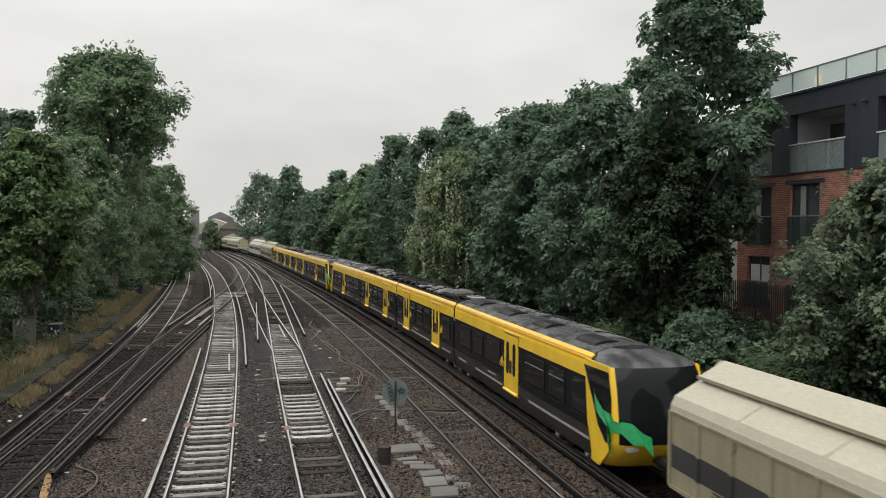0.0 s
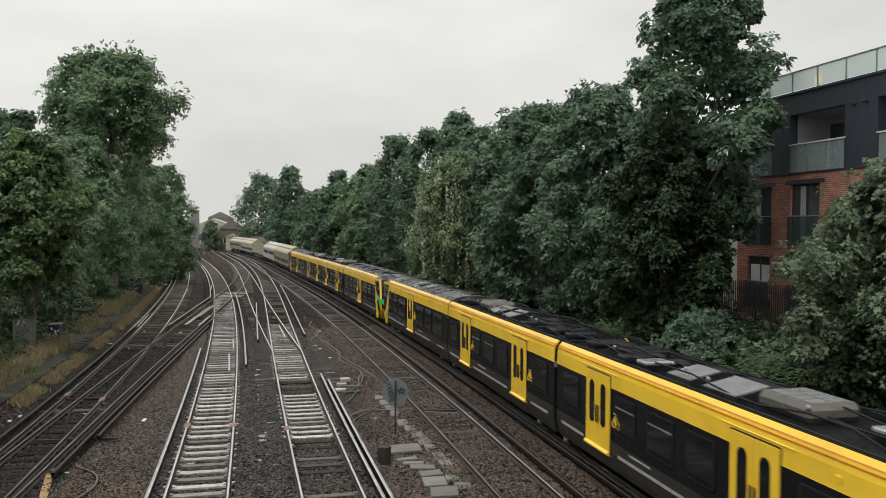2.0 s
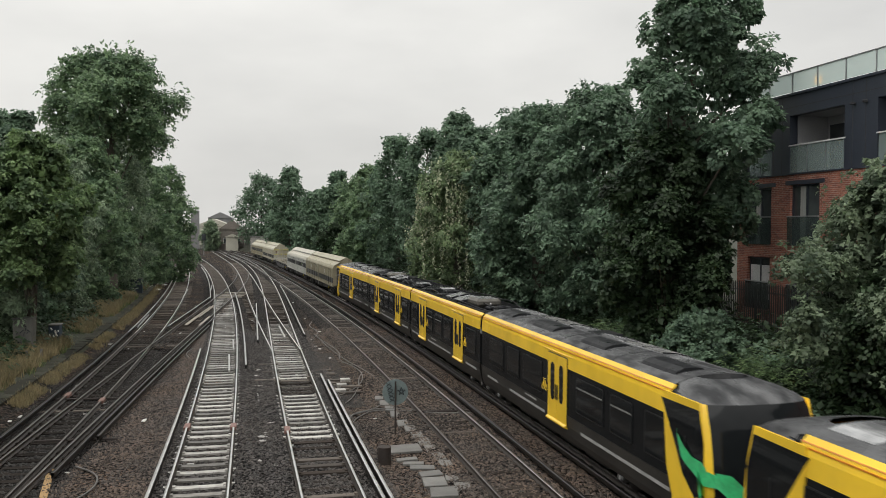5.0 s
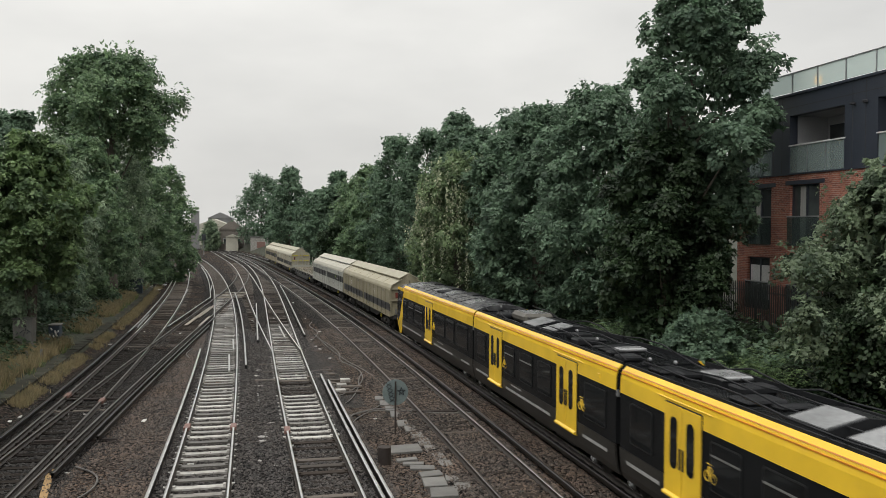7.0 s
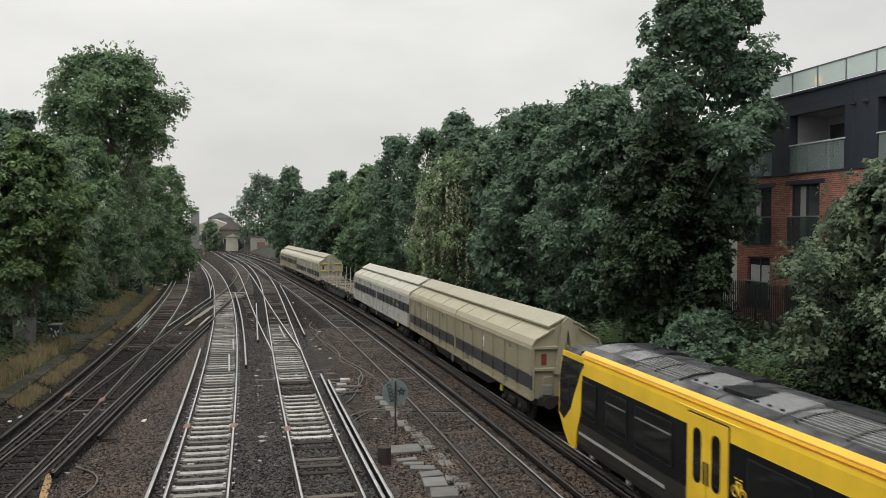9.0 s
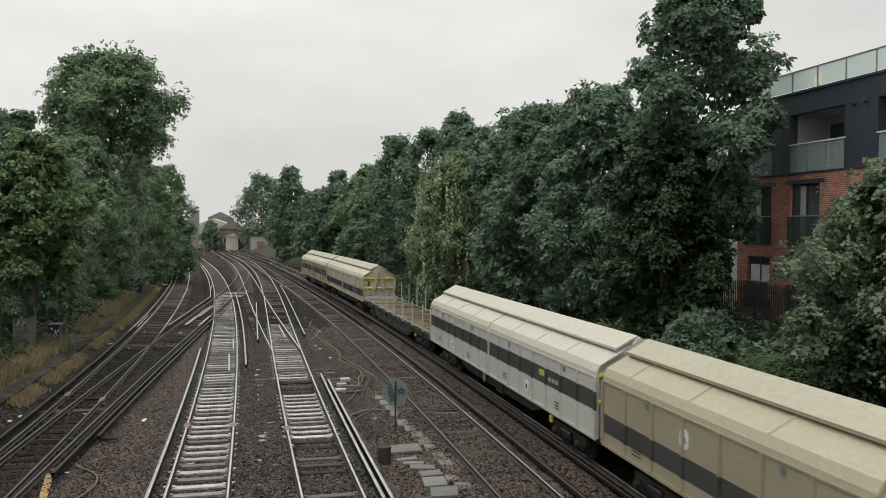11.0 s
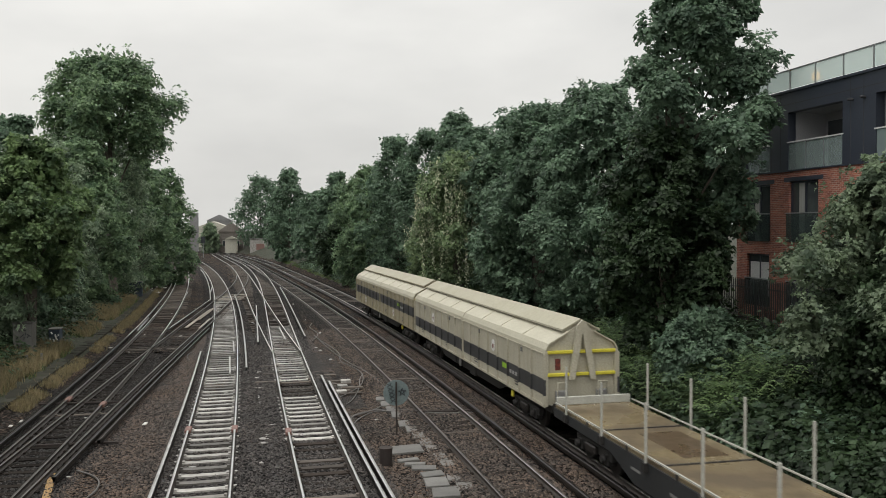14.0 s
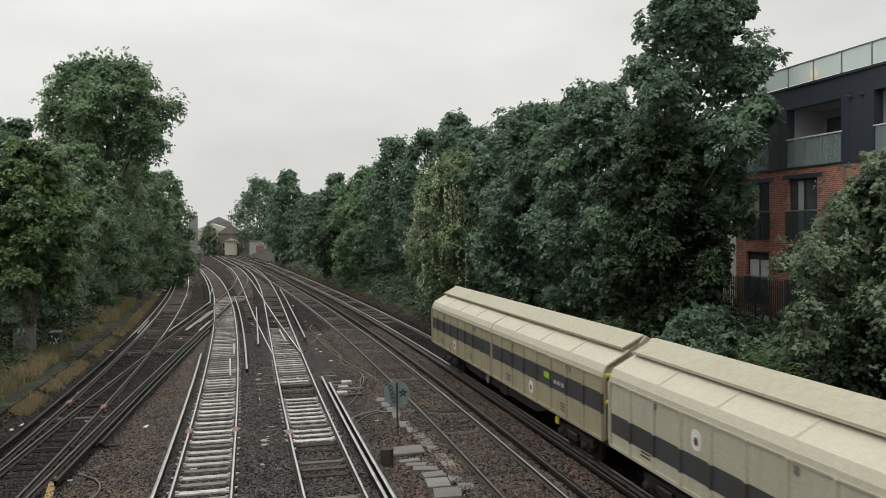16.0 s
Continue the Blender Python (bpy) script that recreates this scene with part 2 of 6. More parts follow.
X1 = curve_of([(24, -6.98), (34, -6.97), (46, -7.1), (59, -7.3), (79, -8.25), (102, -9.75), (127, -11.8), (164, -15.7)])
XX = curve_of([(24, -6.75), (31, -6.45), (40, -6.1), (46, -5.78), (55, -5.3), (64, -4.85), (79, -4.05), (88, -3.65), (100, -3.25), (112, -3.2), (126, -3.6)])
X2 = curve_of([(21, -1.74), (29, -1.84), (41, -2.15), (51, -2.5), (64, -3.07), (80, -4.0), (102, -5.5), (135, -8.6), (170, -13.0), (200, -17.5)])
X3 = curve_of([(21, 1.54), (28.5, 1.41), (37, 1.25), (48, 0.95), (66, 0.66), (86, 0.3), (112, -0.4), (144, -2.3), (174, -5.0)])
XB = curve_of([(46, 0.98), (51, 0.7), (64, -0.1), (78, -0.85), (97, -1.9), (112, -2.6), (127, -3.5), (144, -4.8), (168, -7.0)])
S_FAR = np.arange(-60.0, 330.0, 1.0)
_x4, _y4, _ = along(D4, S_FAR)
_x5, _y5, _ = along(D5, S_FAR)
X4 = lambda v: np.interp(v, _y4, _x4)
X5 = lambda v: np.interp(v, _y5, _x5)


# ---- ground: one sheet, track bed in a shallow cutting with banks on both sides ----
BED = -0.22


def ground_height(x, y):
    """Track bed level, verge and bank on the left, steeper bank on the right; higher land beyond."""
    left = X1(y) - 1.9 - x
    right = x - X5(y) - 2.5
    z = BED + 0 * x
    z = z + np.where(left > 0, np.clip(left, 0, 1.2) * 0.25 + np.clip(left - 1.2, 0, 7) * 0.16, 0)
    z = z + np.where(right > 0, np.clip(right, 0, 6.5) * 0.42, 0)
    six = np.exp(-((x - (X4(y) + X5(y)) / 2 - 0.1) / 0.55) ** 2) * 0.16
    return z + six


xs = np.unique(np.concatenate([np.linspace(-400, -40, 13), np.arange(-40, -12, 2.0), np.arange(-12, 22, 0.6), np.arange(22, 60, 3.0), np.linspace(60, 420, 13)]))
ys = np.unique(np.concatenate([np.linspace(-200, 0, 9), np.arange(0, 120, 1.5), np.arange(120, 260, 5.0), np.linspace(260, 1200, 14)]))
gx, gy = np.meshgrid(xs, ys)
gz = ground_height(gx, gy)
rough = np.array([noise.noise(Vector((a * 0.5, b * 0.5, 0))) for a, b in zip(gx.ravel(), gy.ravel())]).reshape(gx.shape)
off_bed = ((gx < X1(gy) - 2.2) | (gx > X5(gy) + 2.6))
gz = gz + rough * np.where(off_bed, 0.25, 0.03)
nx, ny = len(xs), len(ys)
idx = np.arange(nx * ny).reshape(ny, nx)
quads = np.stack([idx[:-1, :-1], idx[:-1, 1:], idx[1:, 1:], idx[1:, :-1]], -1).reshape(-1, 4)
g_me = from_np("ground", np.stack([gx, gy, gz], -1).reshape(-1, 3), quads, M_BALLAST)
g_me.materials.append(M_EARTH)
cx, cy = (gx[:-1, :-1] + gx[1:, 1:]) / 2, (gy[:-1, :-1] + gy[1:, 1:]) / 2
g_me.polygons.foreach_set("material_index", ((cx < X1(cy) - 2.6) | (cx > X5(cy) + 2.9)).astype(np.int32).ravel())
ground = tagged(new("ground", g_me), "dark wet stone ballast between earth banks of a railway cutting", "ground", kind="structure")

# ---- tracks ----
M_RUSTED = material("rusty_conductor", (0.03, 0.026, 0.024), 0.35, 0.3, second=(0.018, 0.016, 0.015), scale=2, grain=20, bump=0.1, bump_size=0.004)
RAIL = [(-0.035, 0), (0.035, 0), (0.035, -0.035), (0.01, -0.05), (0.01, -0.12), (0.07, -0.14), (0.07, -0.155), (-0.07, -0.155), (-0.07, -0.14), (-0.01, -0.12), (-0.01, -0.05), (-0.035, -0.035)]


def sweep(name, f, y0, y1, off, outline, mats, parent, step=1.5, top_faces=1, z=0.0, label=""):
    """A bar of the given outline swept along a track's line, off metres to its right."""
    y = np.arange(y0, y1 + step, step)
    x = f(y)
    sl = (f(y + 0.5) - f(y - 0.5))
    nrm = np.sqrt(1 + sl * sl)
    rx, ry = 1 / nrm, -sl / nrm
    k = len(outline)
    v = np.concatenate([np.stack([x + (off + a) * rx, y + (off + a) * ry, z + b + 0 * y], 1)[:, None] for a, b in outline], 1).reshape(-1, 3)
    i = np.arange(len(y) - 1)[:, None] * k
    j = np.arange(k)[None]
    q = np.stack([i + j, i + (j + 1) % k, i + k + (j + 1) % k, i + k + j], -1).reshape(-1, 4)
    me = from_np(name, v, q, mats[0])
    if len(mats) > 1:
        me.materials.append(mats[1])
        mi = np.ones((len(y) - 1, k), np.int32)
        mi[:, :top_faces] = 0
        me.polygons.foreach_set("material_index", mi.ravel())
    return link(name, me, parent, label)


def sleeper_mesh(name, half, mat, conc):
    bm = bmesh.new()
    if conc:
        for a, b in ((-1, 1),):
            prism(bm, [(-half, -0.2), (half, -0.2), (half - 0.02, 0.0), (half - 0.5, -0.0), (0.35, -0.012), (-0.35, -0.012), (-half + 0.5, 0.0), (-half + 0.02, 0.0)], "y", -0.13, 0.13)
    else:
        prism(bm, [(-half, -0.14), (half, -0.14), (half, 0), (-half, 0)], "y", -0.125, 0.125)
    for s in (-1, 1):
        for e in (-0.11, 0.11):
            x = s * 0.7525 + e
            bmesh.ops.create_cube(bm, size=1, matrix=Matrix.Translation((x, 0, 0.015)) @ Matrix.Diagonal((0.08, 0.14, 0.05, 1)))
    bmesh.ops.recalc_face_normals(bm, faces=bm.faces)
    me = bpy.data.meshes.new(name)
    bm.to_mesh(me)
    bm.free()
    me.materials.append(mat)
    return me


SLEEPER_C = sleeper_mesh("sleeper", 1.22, M_CONC, True)
SLEEPER_W = sleeper_mesh("sleeper", 1.28, M_WOOD, False)
SLEEPER_O = sleeper_mesh("sleeper", 1.28, M_WOODOIL, False)
SLEEPER_D = sleeper_mesh("sleeper", 1.22, M_DIRTYCONC, True)
SLEEPER_G = sleeper_mesh("sleeper", 1.28, M_WOODGREY, False)
SLEEPER_PIECES = []


def shoulders(inner, outer):
    return lambda up: [(-2.0, -0.3), (-1.5, outer + up), (-0.9, outer + up), (-0.76, inner + up), (0.76, inner + up), (0.9, outer + up), (1.5, outer + up), (2.0, -0.3)]


SHOULDER = {"w": shoulders(-0.188, -0.165), "x": shoulders(-0.2, -0.2), "c": shoulders(-0.225, -0.13), "m": shoulders(-0.215, -0.14), "n": shoulders(-0.2, -0.2)}


def track(label, f, y0, y1, near, kind, bed=None, rails=(-0.7525, 0.7525), gaps=()):
    base = tagged(new("track"), label, "railway track", kind="structure")
    for off in rails:
        # sheen by colour: T4's right rail glints, T1 and T4 brighten past 55 m
        if f is X4 and off > 0:
            sweep("rail", f, y0, y1, off, RAIL, (M_MIDRAIL, M_RAILSIDE), base, label="running rail with a glint put into its colour")
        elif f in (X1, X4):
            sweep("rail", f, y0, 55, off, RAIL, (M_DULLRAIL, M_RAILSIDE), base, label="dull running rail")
            sweep("rail", f, 55, y1, off, RAIL, (M_RAIL if f is X1 else M_MIDRAIL, M_RAILSIDE), base, label="running rail with far sheen put into its colour")
        else:
            sweep("rail", f, y0, y1, off, RAIL, (M_DULLRAIL if f is XX else M_RAIL, M_RAILSIDE), base)
    if bed:
        lift = 0.003 * len(SLEEPER_PIECES)
        cut = 48 if bed is M_OILY_SHADED and f is not X5 else min(y1, 260)
        sweep("track_bed", f, y0, cut, 0, SHOULDER[kind](lift), (bed,), base, label="dark ballast packed round the sleepers")
        if cut < min(y1, 260):
            sweep("track_bed", f, cut, min(y1, 260), 0, SHOULDER[kind](lift), (M_BALLAST,), base, label="brown ballast packed round the sleepers")
    SLEEPER_PIECES.append((base, f, y0, y1, near, kind, gaps))
    return base


def conductor(parent, f, y0, y1, off, dark=False):
    """A live rail on insulators beside a track."""
    ob = sweep("conductor_rail", f, y0, y1, off, [(-0.045, 0.075), (0.045, 0.075), (0.045, 0.03), (0.02, -0.02), (0.05, -0.06), (-0.05, -0.06), (-0.02, -0.02), (-0.045, 0.03)], (M_RUSTED,) if dark else (M_COND, M_RUSTED), parent, label="dark rusty conductor rail" if dark else "wet grey steel conductor rail")
    return ob


T1 = track("old timber-sleepered track with dull rails beside the verge", X1, -20, 230, (18, 75), "w", M_OILY_SHADED)
TX = track("crossover track with dark timbers between two lines", XX, -20, 122, (18, 90), "x", M_OILY_SHADED)
T2 = track("running line on pale wet concrete sleepers", X2, -20, 220, (14, 88), "c", M_GREYBED)
T3 = track("running line on mixed concrete and timber sleepers", X3, -20, 240, (14, 88), "m", M_GREYBED)
TB = track("diverging track joining at a set of points", XB, 46, 230, (50, 88), "n")
T4 = track("running line on dark timber sleepers", X4, -40, 300, (14, 80), "w", M_GREYBED)
# bed colour includes the shadow beneath the train besides oil
T5 = track("running line on dark timber sleepers under the train", X5, -40, 300, (14, 60), "w", M_OILY_SHADED)
# one live rail in two tones; the paler far part paints its distant shine
conductor(T1, X1, 22, 54, -1.15, True)
conductor(T1, X1, 54, 140, -1.15)
conductor(TX, XX, 24, 62, 1.15, True)
conductor(TX, XX, 28, 58, 1.4, True)
conductor(TX, XX, 58, 80, -1.2)
conductor(T2, X2, 5, 46, -1.15)
conductor(T2, X2, 41, 86, 1.17)
conductor(T2, X2, 80, 140, -1.15)
conductor(T3, X3, 5, 37.5, 1.16)
conductor(T3, X3, 5, 35.5, 1.36)
conductor(T3, X3, 50, 74, -1.5)
conductor(T3, X3, 52, 95, 1.3)
conductor(T4, X4, -20, 250, 1.2, True)
conductor(T5, X5, -20, 250, -1.2, True)


# ---- loose ballast stones on the beds nearest the bridge ----
def stone_material(name, colour, second):
    return material(name, colour, 0.45, second=second, scale=0.4, grain=30, bump=0.0, amount=0.4, island=0.9, spec=0.22)


M_STONES = {
    "brown": stone_material("brown_stones", (0.082, 0.057, 0.041), (0.042, 0.036, 0.032)),
    "grey": stone_material("grey_stones", (0.055, 0.048, 0.043), (0.034, 0.031, 0.03)),
    "oily": stone_material("oily_stones", (0.02, 0.017, 0.015), (0.013, 0.012, 0.011)),
}


def bed_top(x, y):
    """The surface of the ballast, with the shoulders of every track laid on it."""
    z = ground_height(x, y)
    for k, (base, f, y0, y1, near, kind, gaps) in enumerate(SLEEPER_PIECES):
        if base is TB:
            continue
        prof = np.array(SHOULDER[kind](0.003 * k))
        z = np.maximum(z, np.interp(x - f(y), prof[:, 0], prof[:, 1], left=-1, right=-1))
    return z


def stones(kind, label, n, seed, x0, x1, y0=17, long=40):
    rng = np.random.default_rng(seed)
    y = y0 + long * rng.random(n) ** 1.7
    x = x0(y) + (x1(y) - x0(y)) * rng.random(n)
    c = np.stack([x, y, bed_top(x, y) + 0.002], 1)
    r = (0.017 + 0.036 * rng.random(n) ** 2)[:, None]
    unit = np.array([(1, 0, 0), (0, 1, 0), (-1, 0, 0), (0, -1, 0), (0, 0, 0.8), (0, 0, -0.6)])
    a = rng.uniform(0, 2 * math.pi, n)
    ca, sa = np.cos(a)[:, None], np.sin(a)[:, None]
    v = unit[None] * (0.7 + 0.7 * rng.random((n, 6, 1))) + rng.normal(size=(n, 6, 3)) * 0.16
    v = np.stack([v[..., 0] * ca - v[..., 1] * sa, v[..., 0] * sa + v[..., 1] * ca, v[..., 2]], -1)
    v = (c[:, None] + v * r[:, None]).reshape(-1, 3)
    top = np.array([(0, 1, 4), (1, 2, 4), (2, 3, 4), (3, 0, 4)])
    t = (np.arange(n)[:, None, None] * 6 + top[None]).reshape(-1, 3)
    me = from_np("ballast_stones", v, t, M_STONES[kind])
    tagged(link("ballast_stones", me), label, "ballast", kind="stuff")


stones("oily", "oil-blackened ballast stones round the old track", 24000, 41, lambda y: X1(y) - 2.2, lambda y: XX(y) + 1.7)
stones("brown", "brown ballast stones between two tracks", 26000, 42, lambda y: XX(y) + 1.3, lambda y: X2(y) - 1.1)
stones("grey", "grey wet ballast stones round the running lines", 46000, 43, lambda y: X2(y) - 1.3, lambda y: X3(y) + 1.7)
stones("oily", "oil-soaked ballast stones beside the points", 16000, 46, lambda y: X3(y) + 0.8, lambda y: X3(y) + 2.4, 32, 14)
stones("brown", "brown ballast stones beside the cables", 24000, 44, lambda y: X3(y) + 1.4, lambda y: X4(y) - 0.6)
stones("brown", "brown ballast stones under and beside the timber track", 26000, 45, lambda y: X4(y) - 0.7, lambda y: X5(y) - 1.25)


# ---- trees ----
def blob_points(rng, n, clumps, shell=0.55):
    """Points spread over ellipsoidal clumps, denser towards their skin. clumps: rows of x, y, z, radius, flat."""
    c = np.asarray(clumps, float)
    w = c[:, 3] ** 2
    pick = rng.choice(len(c), n, p=w / w.sum())
    d = rng.normal(size=(n, 3))
    d /= np.linalg.norm(d, axis=1)[:, None]
    r = c[pick, 3] * (shell + (1.04 - shell) * rng.random(n) ** 0.6)
    p = c[pick, :3] + d * r[:, None] * np.stack([np.ones(n), np.ones(n), c[pick, 4]], 1)
    return p, d


LEAF_SHAPES = {
    # outlines in (along, across), fanned from the first point
    "oval": [(0.0, 0.0), (0.45, 0.36), (1.0, 0.0), (0.45, -0.36)],
    "palm": [(0.0, 0.0), (0.28, 0.52), (0.5, 0.2), (1.0, 0.0), (0.5, -0.2), (0.28, -0.52)],
    "slim": [(0.0, 0.0), (0.5, 0.2), (1.15, 0.0), (0.5, -0.2)],
}


def leaf_mesh(name, rng, pts, axis, up, size, mat, shape="oval"):
    """Small leaves that droop a little at the tip, each a fan of triangles with its own tilt."""
    n = len(pts)
    up = up / (np.linalg.norm(up, axis=1)[:, None] + 1e-9)
    side = np.cross(axis, up)
    side /= np.linalg.norm(side, axis=1)[:, None] + 1e-9
    ax = np.cross(up, side)
    s = (size * (0.6 + 0.8 * rng.random(n)))[:, None]
    outline = LEAF_SHAPES[shape]
    v = np.stack([pts + ax * s * a + side * s * b - up * s * (0.22 * a * a + 0.3 * abs(b)) for a, b in outline], 1).reshape(-1, 3)
    k = len(outline)
    i = np.arange(n)[:, None] * k
    t = np.concatenate([i + np.array([[0, j, j + 1]]) for j in range(1, k - 1)], 1).reshape(-1, 3)
    return from_np(name, v, t, mat)


TREE_SEED = [0]


def tree(x, y, top, spread, leaves, label, n=9000, base=None, leaf=0.42, trunk=0.25, lobes=26, low=0.12, column=False, depth=None, peak=0.95, lean=0.0, name="tree"):
    """A broadleaf tree: tapered trunk, limbs and a crown of leaf sprays in uneven clumps with gaps."""
    TREE_SEED[0] += 1
    rng = np.random.default_rng(TREE_SEED[0] * 17 + 3)
    z0 = float(ground_height(np.array([x]), np.array([y]))[0]) if base is None else base
    h = top - z0
    root = tagged(new(name), label, "tree" if name == "tree" else "bush")
    root.location = (x, y, z0 - 0.1)
    depth = depth or spread
    rows = []
    for i in range(lobes):
        v = (i + rng.random()) / lobes
        u = low + (1 - low) * v
        prof = max(0.2, math.sin(math.pi * (v * 0.8 + 0.16) ** peak)) ** 0.8
        a = i * 2.399 + rng.normal() * 0.4
        rr = prof * (0.5 + 0.32 * rng.random())
        rad = spread * (0.2 + 0.15 * rng.random()) * (0.6 + 0.5 * prof)
        zz = min(u * h, h - rad * 0.7)
        rows.append((math.cos(a) * rr * spread + lean * v, math.sin(a) * rr * depth, zz, rad, 0.7))
    rows.append((lean, 0, h - spread * 0.22, spread * 0.22, 1.0))
    # umbrella-shaped sprays over every clump, lit on top and dark beneath, with gaps between them
    near = y < 34
    shape = "palm" if leaves == "grey" else "slim" if leaves == "blue" else "oval"
    per = 64 if near else 56
    leaf *= 0.86 if near else 0.92
    each = (0.72 if near else 0.62) * n / (len(rows) * per)
    pts, axes, ups = [], [], []
    for (cx0, cy0, cz0, r0, fl) in rows:
        for _ in range(per):
            d = rng.normal(size=3)
            d /= np.linalg.norm(d)
            if rng.random() < 0.65:
                d[2] = abs(d[2])
            k = 0.72 + 0.4 * rng.random()
            if rng.random() < 0.14:
                # shoots that stand out of the crown
                d = d * (0.8, 0.8, 0.5) + (0, 0, 0.55)
                k = 1.15 + 0.4 * rng.random()
            c = np.array((cx0, cy0, max(cz0, 0.3))) + d * r0 * k * np.array((1, 1, 0.85))
            rs = r0 * (0.13 + 0.16 * rng.random()) * (0.7 if k > 1.15 else 1.0)
            tilt = d * np.array((1, 1, 0.3)) * (0.75 if leaves == "blue" else 0.5) + np.array((0, 0, 0.75)) + rng.normal(size=3) * 0.22
            tilt /= np.linalg.norm(tilt)
            a1 = np.cross(tilt, (0.31, 0.95, 0.02))
            a1 /= np.linalg.norm(a1)
            a2 = np.cross(tilt, a1)
            m = max(5, int(each * (0.6 + 0.8 * rng.random()) * (rs / (0.21 * r0)) ** 2))
            rho, th = np.sqrt(rng.random(m)), rng.uniform(0, 2 * math.pi, m)
            flat = (np.cos(th) * rho)[:, None] * a1 + (np.sin(th) * rho)[:, None] * a2
            pts.append(c + flat * rs + tilt * (rs * (0.24 * rng.normal(size=m) - 0.5 * rho ** 2))[:, None])
            axes.append(flat + rng.normal(size=(m, 3)) * 0.35 + d * 0.3)
            ups.append(tilt + flat * 0.4 + rng.normal(size=(m, 3)) * 0.42)
    core = [(lean * w, 0, h * (low + (1 - low) * w), spread * 0.5, 1.1) for w in (0.25, 0.5, 0.7)]
    p0, d0 = blob_points(rng, int(n * 0.07), core + [(*r[:3], r[3] * 0.7, 0.8) for r in rows], 0.2)
    p, ax, up = np.concatenate(pts + [p0]), np.concatenate(axes + [d0]), np.concatenate(ups + [rng.normal(size=p0.shape)])
    ok = p[:, 2] > 0.05
    size = np.where(np.arange(len(p)) < len(p) - len(p0), leaf, leaf * 1.7)
    link("crown", leaf_mesh("crown", rng, p[ok], ax[ok], up[ok], size[ok], M_LEAF[leaves], shape), root)
    bm = bmesh.new()
    t0, bend = Vector((0, 0, 0)), Vector((rng.normal() * 0.3, rng.normal() * 0.3, h * 0.45))
    rod(bm, t0, bend, trunk, trunk * 0.7)
    rod(bm, bend, (lean * 0.85, 0, h * 0.85), trunk * 0.68, trunk * 0.15)
    part("trunk", bm, M_BARK, root)
    for r in sorted(rows, key=lambda v: -v[3])[:9]:
        bm = bmesh.new()
        st = Vector((0, 0, max(0.15 * h, r[2] - 0.25 * h)))
        rod(bm, st, r[:3], trunk * 0.3, trunk * 0.07, 6)
        part("limb", bm, M_BARK, root)
    return root


DARK = "dark green broadleaf tree on the railway bank"
# right bank, from the bridge outwards
tree(16.0, 31.9, 17.2, 3.2, "dark", "tall dark green sycamore rising above the bank", 110000, leaf=0.20, lobes=34, low=0.15, trunk=0.32, peak=1.2, lean=1.7)
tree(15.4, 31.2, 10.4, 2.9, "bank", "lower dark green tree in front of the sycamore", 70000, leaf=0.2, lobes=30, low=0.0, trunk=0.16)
tree(20.45, 39.8, 12.0, 3.5, "dark", DARK, 50000, leaf=0.22, lobes=30, low=0.0)
tree(18.1, 20.6, 8.3, 4.1, "grey", "grey-green sycamore bush beside the brick flats", 105000, leaf=0.15, lobes=34, low=0.0, trunk=0.15, name="bush")
tree(14.9, 27.2, 3.7, 1.9, "dark", "dark green shrub on the bank below the flats", 33600, leaf=0.15, lobes=16, low=0.0, trunk=0.08, name="bush")
tree(17.9, 20.0, 5.6, 3.2, "bank", "low bush under the grey-green sycamore, darkened to paint its shade", 60000, leaf=0.17, lobes=22, low=0.0, trunk=0.1, name="bush")
tree(16.9, 41.5, 13.9, 4.3, "dark", DARK, 96600, leaf=0.20, lobes=40, low=0.02)
tree(15.6, 47.5, 13.7, 4.0, "dark", DARK, 84000, leaf=0.21, lobes=38, low=0.02)
tree(16.6, 55.0, 14.3, 4.2, "dark", DARK, 75600, leaf=0.22, lobes=36, low=0.02)
tree(15.2, 51.0, 8.5, 2.7, "dark", "lower dark tree under the taller crowns", 46200, leaf=0.21, lobes=26, low=0.0)
willow = tree(13.2, 58.5, 11.8, 3.8, "droop", "tree hung with pale flowering climber on the bank", 54600, leaf=0.21, lobes=34, low=0.0)
tree(17.2, 70.0, 15.2, 4.2, "dark", DARK, 44200, leaf=0.25, lobes=34)
tree(17.0, 76.0, 17.0, 3.8, "dark", DARK, 40800, leaf=0.25, lobes=30, peak=0.6)
tree(15.8, 84.0, 16.2, 4.0, "dark", DARK, 37400, leaf=0.27, lobes=30, low=0.0)
tree(14.0, 92.0, 16.4, 4.8, "dark", DARK, 37400, leaf=0.28, lobes=32, low=0.0)
tree(12.2, 101.0, 13.8, 4.0, "mid", DARK, 30600, leaf=0.30, lobes=28, low=0.0)
tree(12.5, 114.0, 13.5, 5.0, "mid", DARK, 27200, leaf=0.33, lobes=28, low=0.0)
tree(10.2, 126.0, 14.8, 3.4, "dark", DARK, 23800, leaf=0.36, lobes=28, low=0.0)
tree(8.8, 142.0, 12.4, 5.0, "dark", DARK, 23800, leaf=0.41, lobes=28, low=0.0)
tree(4.2, 164.0, 17.6, 5.0, "dark", DARK, 23800, leaf=0.44, lobes=30, low=0.0)
tree(-1.6, 231.0, 20.0, 7.4, "dark", DARK, 20400, leaf=0.48, lobes=30, low=0.0)
tree(9.5, 96.0, 6.5, 2.6, "mid", "shrub on the bank foot", 15300, leaf=0.25, lobes=16, low=0.0, trunk=0.1, name="bush")
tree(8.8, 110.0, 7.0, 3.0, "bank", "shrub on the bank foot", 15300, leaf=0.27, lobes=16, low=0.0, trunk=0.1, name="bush")
